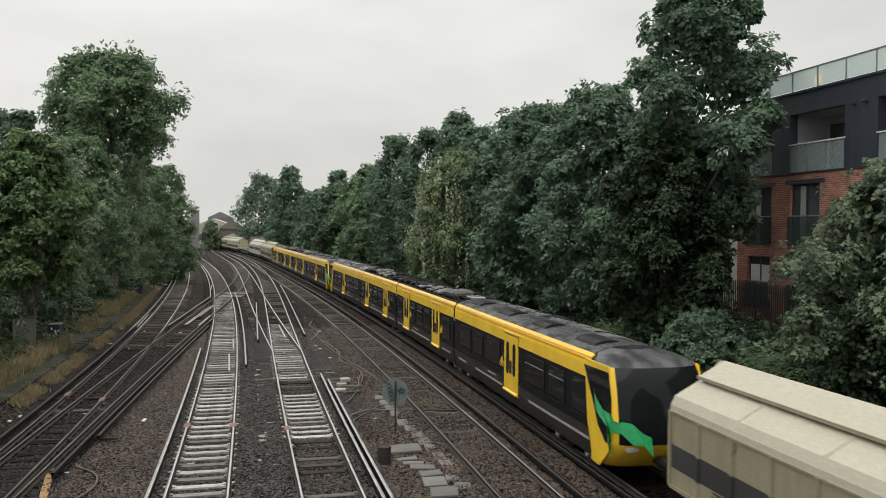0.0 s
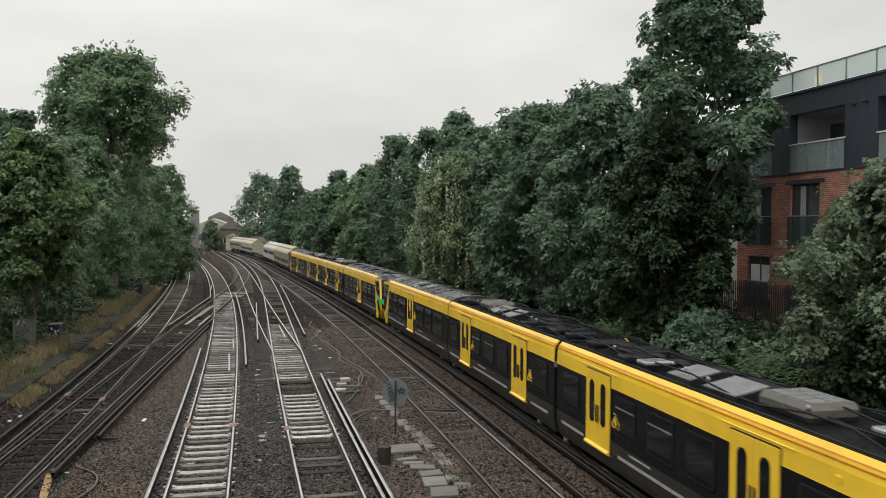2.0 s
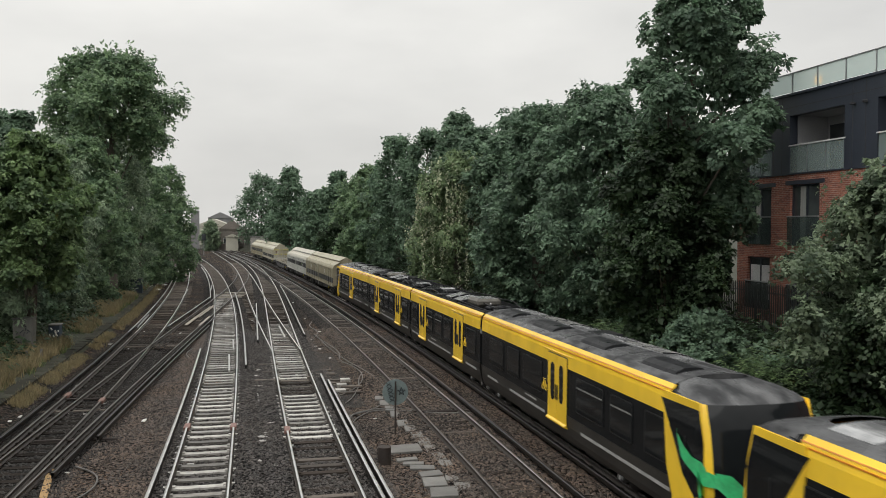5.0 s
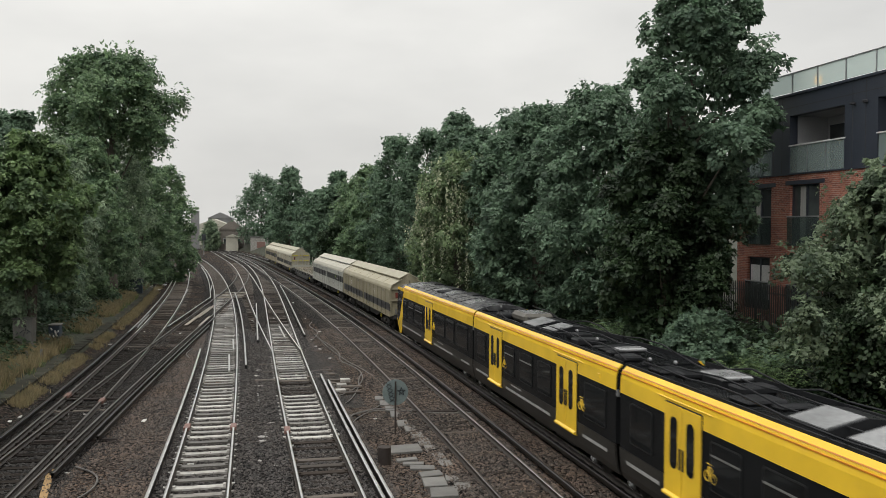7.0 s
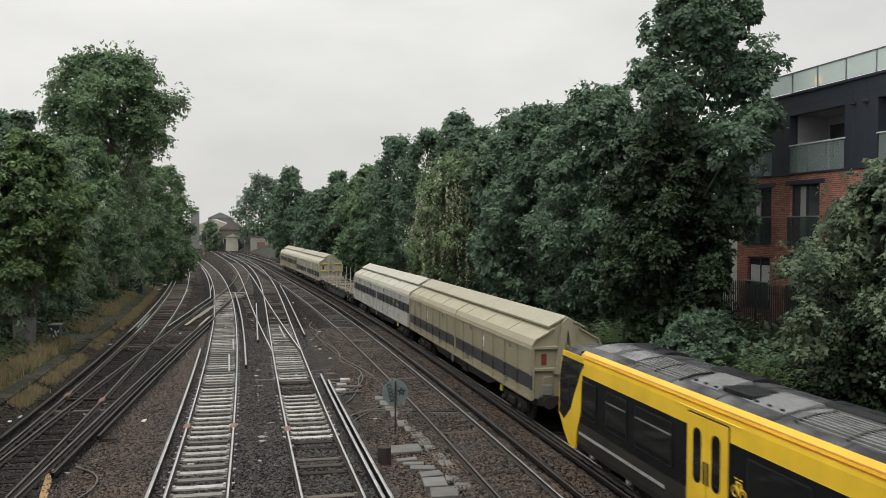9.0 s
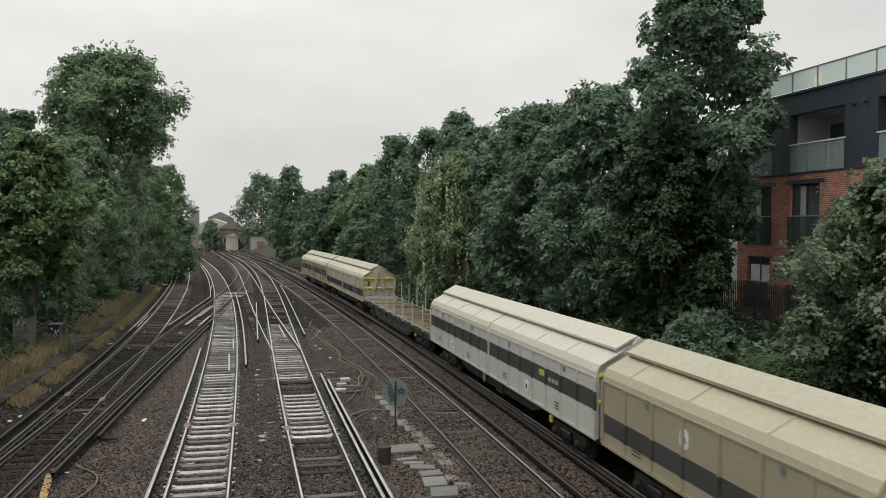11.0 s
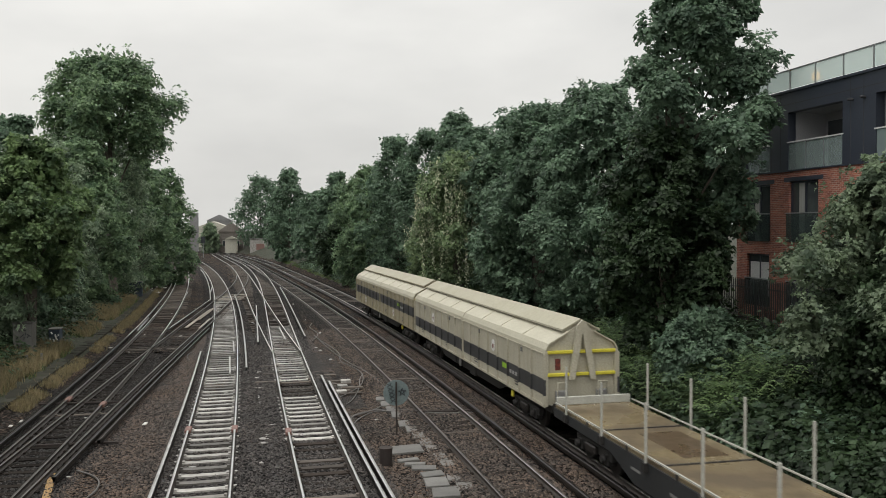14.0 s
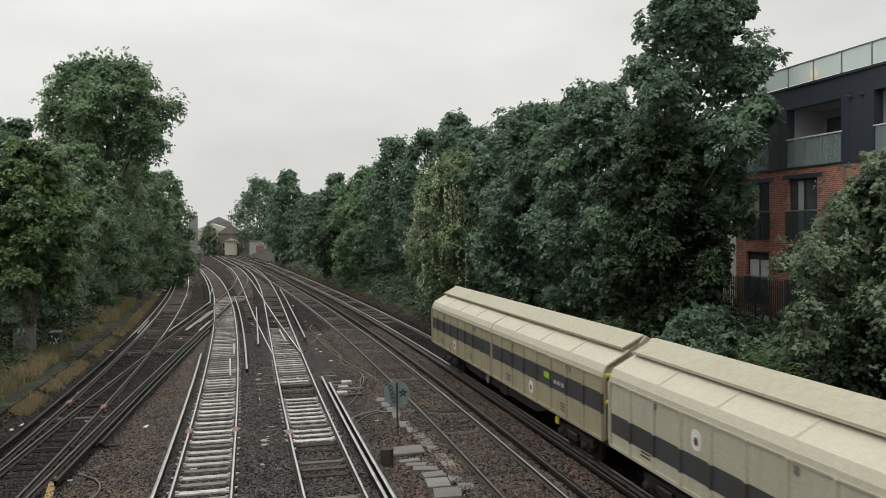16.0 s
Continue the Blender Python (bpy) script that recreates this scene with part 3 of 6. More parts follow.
# left bank
LEFT = "dense green broadleaf tree overhanging the verge"
tree(-13.6, 81.0, 21.9, 6.4, "mid", "tall spreading tree standing above the other trees", 71400, leaf=0.27, lobes=30, low=0.63, trunk=0.4, peak=0.9)
tree(-15.2, 33.0, 8.8, 4.4, "mid", LEFT, 88200, leaf=0.19, lobes=34, low=0.0)
tree(-11.7, 46.0, 11.2, 2.9, "light", "light green tree leaning over the verge", 71400, leaf=0.19, lobes=30, low=0.32)
tree(-14.6, 46.5, 11.0, 3.6, "blue", LEFT, 75600, leaf=0.20, lobes=36, low=0.0)
tree(-15.2, 54.5, 13.4, 4.2, "dark", LEFT, 75600, leaf=0.21, lobes=36, low=0.0)
tree(-14.6, 63.0, 12.6, 3.9, "blue", LEFT, 71400, leaf=0.22, lobes=36, low=0.0)
tree(-14.6, 73.0, 13.8, 4.2, "mid", LEFT, 63000, leaf=0.24, lobes=36, low=0.0)
tree(-14.8, 86.0, 14.8, 4.6, "blue", LEFT, 44200, leaf=0.26, lobes=34, low=0.0)
tree(-13.6, 98.0, 14.6, 4.4, "mid", LEFT, 40800, leaf=0.28, lobes=34, low=0.0)
tree(-12.4, 107.0, 13.7, 4.4, "mid", LEFT, 30600, leaf=0.31, lobes=30, low=0.0)
tree(-16.5, 26.0, 9.5, 4.6, "mid", LEFT, 50400, leaf=0.21, lobes=30, low=0.0)

# strands of pale flowers on the climber
rng = np.random.default_rng(5)
strand = []
for _ in range(200):
    a, r = rng.uniform(0, 2 * math.pi), 2.8 + 1.2 * rng.random()
    zt = rng.uniform(5.0, 11.0)
    r *= math.sqrt(max(0.15, 1 - (zt / 12.0) ** 2.5))
    for k in range(int(rng.integers(12, 46))):
        strand.append((math.cos(a) * r * 1.05 + rng.normal() * 0.07, math.sin(a) * r * 1.05 + rng.normal() * 0.07, zt - 0.09 * k))
strand = np.array(strand)
strand = strand[strand[:, 2] > 0.6]
link("blossom", leaf_mesh("blossom", rng, strand, rng.normal(size=strand.shape) * (0.5, 0.5, 0.2) - (0, 0, 0.8), rng.normal(size=strand.shape) + (-0.5, -1.0, 0.6), 0.15, M_LEAF["pale"]), willow, "hanging pale blossom strands")


# ---- undergrowth, grass ----
def undergrowth(name, label, n, xy, height, leaf, mat, seed):
    rng = np.random.default_rng(seed)
    c = xy(rng, n // 60)
    h = height * (0.35 + 0.75 * rng.random(len(c)))
    pick = rng.integers(0, len(c), n)
    d = rng.normal(size=(n, 3))
    d /= np.linalg.norm(d, axis=1)[:, None]
    d[:, 2] = np.abs(d[:, 2])
    rad = h[pick] * (0.5 + 0.5 * rng.random(n) ** 0.5)
    p = np.stack([c[pick, 0] + d[:, 0] * rad * 1.1, c[pick, 1] + d[:, 1] * rad * 1.1, ground_height(c[pick, 0], c[pick, 1]) + d[:, 2] * rad - 0.05], 1)
    ob = link(name, leaf_mesh(name, rng, p, d + rng.normal(size=(n, 3)) * 0.4, d * (0.6, 0.6, 0.3) + (0, 0, 0.8) + rng.normal(size=(n, 3)) * 0.3, leaf, mat))
    return tagged(ob, label, "undergrowth", kind="stuff")


def on_right(rng, k):
    y = 16 + 130 * rng.random(k) ** 1.5
    return np.stack([X5(y) + 3.6 + 5.5 * rng.random(k) ** 1.3, y], 1)


def on_left(rng, k):
    y = 28 + 80 * rng.random(k) ** 1.3
    return np.stack([X1(y) - 4.7 - 3.5 * rng.random(k), y], 1)


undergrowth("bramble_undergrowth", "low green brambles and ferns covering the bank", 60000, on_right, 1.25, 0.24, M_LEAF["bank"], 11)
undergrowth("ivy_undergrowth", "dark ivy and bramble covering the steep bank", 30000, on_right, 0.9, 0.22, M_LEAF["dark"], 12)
undergrowth("hedge_undergrowth", "undergrowth beneath the trees along the verge, tree shade in its colour", 30000, on_left, 1.2, 0.24, M_LEAF["bank"], 13)


def fern_patch(rng, k):
    y = 23 + 13 * rng.random(k)
    return np.stack([X5(y) + 3.2 + 3.0 * rng.random(k), y], 1)


def ferns(name, label, n, xy, seed):
    """Arching fronds, each a spine with short leaflets on both sides."""
    rng = np.random.default_rng(seed)
    c = xy(rng, n)
    z = ground_height(c[:, 0], c[:, 1])
    a = rng.uniform(0, 2 * math.pi, n)
    long, up = 0.6 + 0.8 * rng.random(n), 1.1 + 1.3 * rng.random(n)
    pts = []
    for k in range(12):
        s = (k + 1) / 12
        at = np.stack([c[:, 0] + np.cos(a) * long * s, c[:, 1] + np.sin(a) * long * s, z + up * (1.6 * s - 1.0 * s * s)], 1)
        w = 0.26 * (1.05 - s)
        for sd in (-1, 1):
            out = np.stack([-np.sin(a) * sd * w, np.cos(a) * sd * w, 0 * a - 0.04], 1)
            fw = np.stack([np.cos(a), np.sin(a), 0 * a], 1) * 0.035
            pts.append(np.stack([at - fw, at + fw, at + out + fw * 1.5], 1).reshape(-1, 3))
    v = np.concatenate(pts)
    return tagged(link(name, from_np(name, v, np.arange(len(v)).reshape(-1, 3), M_LEAF["light"])), label, "fern", kind="stuff")


ferns("ferns", "fresh green bracken ferns growing on the bank", 1500, fern_patch, 31)


def grass(name, label, n, xy, tall, mat, seed):
    rng = np.random.default_rng(seed)
    c = xy(rng, n // 14)
    pick = rng.integers(0, len(c), n)
    x = c[pick, 0] + rng.normal(size=n) * 0.1
    y = c[pick, 1] + rng.normal(size=n) * 0.1
    z = ground_height(x, y) - 0.02
    a = rng.uniform(0, 2 * math.pi, n)
    h = tall * (0.4 + 0.8 * rng.random(n))
    lean = rng.normal(size=(n, 2)) * 0.3 * h[:, None]
    w = 0.012 + 0.012 * rng.random(n)
    b = np.stack([x, y, z], 1)
    s = np.stack([np.cos(a) * w, np.sin(a) * w, 0 * a], 1)
    tip = b + np.stack([lean[:, 0], lean[:, 1], h], 1)
    v = np.stack([b - s, b + s, tip], 1).reshape(-1, 3)
    return tagged(link(name, from_np(name, v, np.arange(3 * n).reshape(-1, 3), mat)), label, "grass", kind="stuff")


def verge_band(lo, hi, y0, y1):
    def f(rng, k):
        y = y0 + (y1 - y0) * rng.random(k) ** 1.2
        keep = np.array([noise.noise(Vector((0.0, v * 0.22, lo))) for v in y]) > -0.28
        y = y[keep]
        return np.stack([X1(y) - lo - (hi - lo) * rng.random(len(y)), y], 1)
    return f


grass("dry_grass", "dry straw-coloured grass on the verge", 60000, verge_band(3.35, 5.6, 30, 100), 0.52, M_DRYGRASS, 21)
grass("dry_grass_edge", "thin strip of dry grass beside the cable trough", 16000, verge_band(2.0, 2.5, 34, 100), 0.26, M_DRYGRASS, 22)
M_GREENGRASS = material("green_grass", (0.12, 0.16, 0.05), 0.8, second=(0.07, 0.11, 0.04), scale=0.7, grain=8, bump=0, island=0.35)
grass("green_grass", "green grass among the dry stalks", 11000, verge_band(3.2, 6.2, 30, 105), 0.36, M_GREENGRASS, 23)


def cess_band(rng, k):
    y = 20 + 150 * rng.random(k)
    return np.stack([X5(y) + 2.9 + 0.8 * rng.random(k), y], 1)


grass("cess_grass", "rough grass along the foot of the bank", 14000, cess_band, 0.3, M_GREENGRASS, 24)


# ---- block of flats ----
def brick_material():
    m = material("red_brick", (0.34, 0.13, 0.085), 0.85, second=(0.24, 0.085, 0.06), scale=1.2, grain=14, bump=0.0)
    n, l = m.node_tree.nodes, m.node_tree.links
    b = n["Principled BSDF"]
    src = b.inputs["Base Color"].links[0].from_socket
    co, mp, br = n.new("ShaderNodeTexCoord"), n.new("ShaderNodeMapping"), n.new("ShaderNodeTexBrick")
    mp.inputs["Rotation"].default_value = (radians(90), 0, radians(90))
    l.new(co.outputs["Object"], mp.inputs["Vector"])
    sep, cmb = n.new("ShaderNodeSeparateXYZ"), n.new("ShaderNodeCombineXYZ")
    l.new(co.outputs["Object"], sep.inputs[0])
    l.new(sep.outputs["Y"], cmb.inputs["X"])
    l.new(sep.outputs["Z"], cmb.inputs["Y"])
    l.new(cmb.outputs[0], br.inputs["Vector"])
    br.inputs["Scale"].default_value = 1.0
    br.inputs["Brick Width"].default_value, br.inputs["Row Height"].default_value = 0.225, 0.075
    br.inputs["Mortar Size"].default_value, br.inputs["Mortar Smooth"].default_value = 0.008, 0.1
    br.inputs["Color1"].default_value, br.inputs["Color2"].default_value, br.inputs["Mortar"].default_value = (1.25, 1.2, 1.2, 1), (0.65, 0.62, 0.65, 1), (1.3, 2.6, 3.2, 1)
    mx = n.new("ShaderNodeMix")
    mx.data_type, mx.blend_type = "RGBA", "MULTIPLY"
    mx.inputs[0].default_value = 1.0
    l.new(src, mx.inputs[6])
    l.new(br.outputs["Color"], mx.inputs[7])
    l.new(mx.outputs[2], b.inputs["Base Color"])
    bp = n.new("ShaderNodeBump")
    bp.invert = True
    bp.inputs["Strength"].default_value, bp.inputs["Distance"].default_value = 0.6, 0.01
    l.new(br.outputs["Fac"], bp.inputs["Height"])
    l.new(bp.outputs["Normal"], b.inputs["Normal"])
    return m


def pane_material(name, tint, rough):
    m = bpy.data.materials.new(name)
    m.use_nodes = True
    n, l = m.node_tree.nodes, m.node_tree.links
    b = n["Principled BSDF"]
    b.inputs["Base Color"].default_value = (*tint, 1)
    b.inputs["Roughness"].default_value = rough
    tr, mx = n.new("ShaderNodeBsdfTransparent"), n.new("ShaderNodeMixShader")
    tr.inputs["Color"].default_value = (0.85, 0.92, 0.9, 1)
    mx.inputs[0].default_value = 0.5
    l.new(tr.outputs[0], mx.inputs[1])
    l.new(b.outputs[0], mx.inputs[2])
    l.new(mx.outputs[0], n["Material Output"].inputs["Surface"])
    return m


M_BRICK = brick_material()
M_CLAD = material("dark_blue_cladding", (0.038, 0.045, 0.062), 0.45, second=(0.028, 0.034, 0.048), scale=0.7, grain=20, bump=0.05, bump_size=0.004)
M_RENDER = material("white_render", (0.62, 0.62, 0.62), 0.7, second=(0.54, 0.54, 0.54), scale=1, grain=20, bump=0.05)
# render greyed for the shade inside the balcony recesses
M_NICHE = material("shade_grey_balcony_lining", (0.36, 0.36, 0.37), 0.7, second=(0.3, 0.3, 0.31), scale=1, grain=20, bump=0.05)
M_DARKIN = material("dark_interior", (0.05, 0.05, 0.055), 0.7, bump=0.0)
M_DARKRAIL = pane_material("smoked_balcony_glass", (0.07, 0.09, 0.09), 0.1)
M_GLASSRAIL = pane_material("balcony_glass", (0.3, 0.36, 0.36), 0.12)
# pale tint stands for sky light coming through the terrace glass
M_SKYGLASS = pane_material("skylit_pale_glass", (0.72, 0.78, 0.76), 0.3)
M_WINGLASS = material("window_glass", (0.06, 0.07, 0.075), 0.05, second=(0.045, 0.05, 0.055), scale=0.5, grain=3, bump=0.0, spec=0.8)
M_METAL = material("grey_metal", (0.35, 0.36, 0.37), 0.4, 0.5, bump=0.0)
M_CURTAIN = material("pale_curtain", (0.42, 0.42, 0.4), 0.8, second=(0.3, 0.3, 0.29), scale=3, grain=20, bump=0.1, stretch=(1, 4, 0.1))
lamp_m = bpy.data.materials.new("warm_lamp")
lamp_m.use_nodes = True
lamp_m.node_tree.nodes["Principled BSDF"].inputs["Emission Color"].default_value = (1.0, 0.42, 0.08, 1)
lamp_m.node_tree.nodes["Principled BSDF"].inputs["Emission Strength"].default_value = 2.2

FX, BACK = 20.9, 33.0
flats = tagged(new("apartment_building"), "three-storey red brick flats with dark cladding and glass balconies", "building")


def pierced(name, z0, z1, y0, y1, holes, mat, thick=0.32, proud=0.0):
    """A facade of that height with openings, each (ya, yb, za, zb), set in from the end to the end."""
    items = []
    holes = sorted(holes)
    at = y0
    for ya, yb, za, zb in holes:
        items.append((FX - proud, FX + thick, at, ya, z0, z1))
        if za > z0:
            items.append((FX - proud, FX + thick, ya, yb, z0, za))
        if zb < z1:
            items.append((FX - proud, FX + thick, ya, yb, zb, z1))
        at = yb
    items.append((FX - proud, FX + thick, at, y1, z0, z1))
    for it in items:
        part(name, boxes([it]), mat, flats)


brick_holes = [(32.4, 34.25, 5.98, 8.4), (29.2, 31.1, 5.98, 8.43), (24.2, 26.2, 5.98, 8.43), (18.5, 20.5, 5.98, 8.43)]
pierced("wall", 5.7, 8.84, 4.0, 35.0, brick_holes, M_BRICK)
low_holes = [(32.45, 34.15, 3.2, 5.42), (29.2, 31.1, 3.2, 5.42), (24.2, 26.2, 3.2, 5.42)]
pierced("lower_wall", 1.2, 5.7, 4.0, 35.0, low_holes, M_BRICK)
clad_holes = [(32.35, 34.1, 8.9, 10.95), (27.75, 31.1, 8.9, 11.24), (22.6, 26.0, 8.9, 11.26), (16.5, 20.0, 8.9, 11.26)]
pierced("upper_wall", 8.84, 12.05, 4.0, 34.6, clad_holes, M_CLAD, proud=0.05)
part("end_wall", boxes([(FX + 0.32, BACK, 34.7, 35.0, 1.2, 8.84)]), M_BRICK, flats)
part("upper_end_wall", boxes([(FX + 0.32, BACK, 34.3, 34.6, 8.84, 12.05)]), M_CLAD, flats)
part("back_wall", boxes([(BACK, BACK + 0.3, 4.0, 35.0, 1.2, 12.05)]), M_BRICK, flats)
part("roof", boxes([(FX + 0.3, BACK, 4.0, 34.3, 11.7, 11.85)]), M_CLAD, flats)
part("floor_slab", boxes([(FX + 0.3, BACK, 4.0, 34.7, 8.6, 8.9)]), M_RENDER, flats)
part("lower_slab", boxes([(FX + 0.3, BACK, 4.0, 34.7, 5.75, 6.0)]), M_RENDER, flats)
part("soldier_course", boxes([(FX - 0.012, FX, 28.9, 31.4, 8.43, 8.6), (FX - 0.012, FX, 32.1, 34.5, 8.4, 8.57)]), M_CLAD, flats)
part("coping", boxes([(FX - 0.12, FX + 0.4, 4.0, 34.75, 12.05, 12.14)]), M_CLAD, flats)
part("panel_joint", boxes([(FX - 0.056, FX - 0.05, y, y + 0.03, 8.9, 12.0) for y in (31.6, 32.2, 27.3, 26.6, 22.1)] + [(FX - 0.056, FX - 0.05, 4.0, 34.6, 11.55, 11.58)]), M_DARKIN, flats)
# roof terrace balustrade
ys_post = [34.4, 32.66, 31.07, 29.45, 27.8, 26.2, 24.6, 23.0, 21.4, 19.8, 18.2]
for a, b in zip(ys_post[1:], ys_post[:-1]):
    part("glass_panel", boxes([(FX + 0.02, FX + 0.035, a + 0.03, b - 0.03, 12.2, 12.95)]), M_SKYGLASS, flats, "glass balustrade panel with sky brightness in its tint")
    part("balustrade_post", boxes([(FX, FX + 0.05, a - 0.025, a + 0.025, 12.14, 12.97)]), M_METAL, flats)
part("balustrade_rail", boxes([(FX - 0.01, FX + 0.06, 18, 34.4, 12.95, 12.99)]), M_METAL, flats)
lamp_ob = part("terrace_lamp", boxes([(FX + 0.5, FX + 0.72, 30.1, 30.4, 12.45, 12.75)], 0.05), lamp_m, flats, "warm lit terrace lamp behind the glass")
part("lamp_post", boxes([(FX + 0.58, FX + 0.64, 30.2, 30.28, 11.85, 12.45)]), M_METAL, flats)
# recessed balconies behind the cladding
for ya, yb, za, zb in clad_holes:
    niche = boxes([(FX + 1.7, FX + 1.8, ya - 0.3, yb + 0.3, za - 0.1, zb + 0.2), (FX + 0.3, FX + 1.7, ya - 0.1, ya, za, zb + 0.1), (FX + 0.3, FX + 1.7, yb, yb + 0.1, za, zb + 0.1), (FX + 0.3, FX + 1.7, ya, yb, zb, zb + 0.1)])
    rec = part("balcony", niche, M_NICHE, flats, "recessed balcony with its shade put into the grey lining")
    if yb - ya > 2:
        part("balcony_door", boxes([(FX + 1.62, FX + 1.7, ya + 2.0, yb - 0.25, za, zb - 0.35)]), M_WINGLASS, rec)
        part("balcony_window", boxes([(FX + 1.62, FX + 1.7, ya + 0.55, ya + 1.2, za, zb - 0.3)]), M_WINGLASS, rec)
    n = max(2, round((yb - ya) / 1.1))
    for i in range(n):
        a, b = ya + (yb - ya) * i / n, ya + (yb - ya) * (i + 1) / n
        part("glass_panel", boxes([(FX - 0.02, FX - 0.005, a + 0.02, b - 0.02, za, za + 1.08)]), M_GLASSRAIL, rec, "grey glass balcony panel")
        part("rail_post", boxes([(FX - 0.03, FX + 0.02, a - 0.015, a + 0.015, za, za + 1.1)]), M_METAL, rec)
    part("handrail", boxes([(FX - 0.06, FX + 0.02, ya - 0.06, yb + 0.06, za + 1.1, za + 1.15)]), M_RENDER, rec)
# brick storey windows with juliet glass
for k, (ya, yb, za, zb) in enumerate(brick_holes + low_holes):
    win = part("window", boxes([(FX + 0.16, FX + 0.2, ya, yb, za, zb)]), M_WINGLASS, flats)
    m = (ya + yb) / 2
    part("window_frame", boxes([(FX + 0.12, FX + 0.2, ya, ya + 0.07, za, zb), (FX + 0.12, FX + 0.2, yb - 0.07, yb, za, zb), (FX + 0.12, FX + 0.2, m - 0.05, m + 0.05, za, zb), (FX + 0.121, FX + 0.2, ya, yb, zb - 0.08, zb)]), M_CLAD, win)
    if k != 4:
        part("curtain", boxes([(FX + 0.148, FX + 0.158, yb - 0.95, yb - 0.5, za, zb - 0.08)]), M_CURTAIN, win)
    else:
        part("blind", boxes([(FX + 0.13, FX + 0.158, ya + 0.08, yb - 0.08, za + 0.4, zb - 0.35)]), M_RENDER, win)
    part("glass_panel", boxes([(FX - 0.08, FX - 0.065, ya - 0.05, yb + 0.05, za - 0.02, za + 1.14)]), M_DARKRAIL, win)
    part("handrail", boxes([(FX - 0.09, FX - 0.05, ya - 0.08, yb + 0.08, za + 1.14, za + 1.19)]), M_METAL, win)
for y in (27.2, 26.55):
    bm = boxes([(FX - 0.25, FX - 0.05, y - 0.06, y + 0.06, 11.15, 11.25)], 0.02)
    part("spotlight", bm, M_DARKIN, flats, "small dark wall spotlight")
bm = bmesh.new()
rod(bm, (FX - 0.06, 26.3, 8.84), (FX - 0.06, 26.3, 4.0), 0.045)
part("downpipe", bm, M_DARKIN, flats)
# palisade fence before the flats
fence = tagged(new("palisade_fence"), "dark steel palisade fence before the brick flats", "fence")
M_FENCE = material("dark_fence_paint", (0.03, 0.034, 0.035), 0.5, bump=0.0)
fz = 2.3
for y in np.arange(24.0, 37.0, 0.15):
    bm = bmesh.new()
    prism(bm, [(y - 0.035, fz), (y + 0.035, fz), (y + 0.035, fz + 2.0), (y, fz + 2.1), (y - 0.035, fz + 2.0)], "x", 20.0, 20.02)
    part("pale", bm, M_FENCE, fence)
for z in (fz + 0.4, fz + 1.7):
    part("fence_rail", boxes([(20.02, 20.06, 24.0, 37.0, z, z + 0.05)]), M_FENCE, fence)
for y in (24, 26.7, 29.4, 32.1, 34.8):
    part("post", boxes([(20.02, 20.1, y - 0.05, y + 0.05, fz - 0.6, fz + 2.0)]), M_FENCE, fence)


# ---- the train: two four-car electric units between covered and flat wagons ----
M_YELLOW = material("yellow_paint", (0.83, 0.545, 0.04), 0.22, second=(0.8, 0.515, 0.035), scale=0.5, grain=0.7, bump=0.0, amount=0.6)
M_ORANGE = material("orange_line", (0.7, 0.24, 0.02), 0.3, bump=0.0)
M_BLACK = material("black_gloss_body", (0.013, 0.014, 0.015), 0.22, second=(0.009, 0.01, 0.011), scale=1, grain=1.2, bump=0.0, spec=0.07)
M_SKIRT = material("grey_metallic_skirt", (0.06, 0.057, 0.052), 0.38, 0.35, second=(0.04, 0.038, 0.035), scale=1.2, grain=1.5, bump=0.0, spec=0.3)
M_PANE = material("tinted_window", (0.012, 0.014, 0.015), 0.06, second=(0.008, 0.009, 0.01), scale=0.6, grain=2, bump=0.0, spec=0.2)
M_FRAME = material("window_rubber", (0.022, 0.023, 0.024), 0.4, bump=0.0, spec=0.25)
M_SILVER = material("silver_stripe", (0.5, 0.5, 0.49), 0.35, 0.3, bump=0.0)
M_ROOF = material("wet_grey_roof", (0.1, 0.102, 0.105), 0.4, second=(0.03, 0.031, 0.033), scale=1.6, grain=22, bump=0.1, bump_size=0.01, amount=0.3, rough_var=0.24, stretch=(1.6, 0.7, 1), spec=0.14)
M_ROOFBLK = material("black_roof_gear", (0.015, 0.016, 0.018), 0.4, second=(0.026, 0.027, 0.029), scale=2, grain=12, bump=0.1, rough_var=0.15, spec=0.08)
M_UNITGREY = material("grimy_cooling_unit", (0.125, 0.12, 0.105), 0.45, second=(0.075, 0.07, 0.06), scale=2.5, grain=12, bump=0.1, spec=0.25)
# pale tone is the sky reflected in the wet roof, put into colour
M_ROOFSHEEN = material("roof_sky_sheen", (0.36, 0.365, 0.37), 0.25, second=(0.07, 0.072, 0.075), scale=1.6, grain=22, bump=0.08, amount=0.28, per_object=0.4, rough_var=0.18, stretch=(1.4, 0.6, 1))
M_GEAR = material("grey_roof_unit", (0.2, 0.2, 0.19), 0.4, second=(0.14, 0.14, 0.135), scale=2, grain=12, bump=0.1)
M_LID = material("pale_roof_lid", (0.34, 0.345, 0.35), 0.25, 0.3, second=(0.24, 0.245, 0.25), scale=2, grain=12, bump=0.05)
M_UNDER = material("black_underframe", (0.014, 0.013, 0.0125), 0.7, second=(0.02, 0.018, 0.016), scale=2, grain=15, bump=0.2)
M_WHEEL = material("wheel_steel", (0.035, 0.031, 0.028), 0.5, 0.4, bump=0.05)
M_WHITE = material("white_plate", (0.72, 0.72, 0.7), 0.5, bump=0.0)
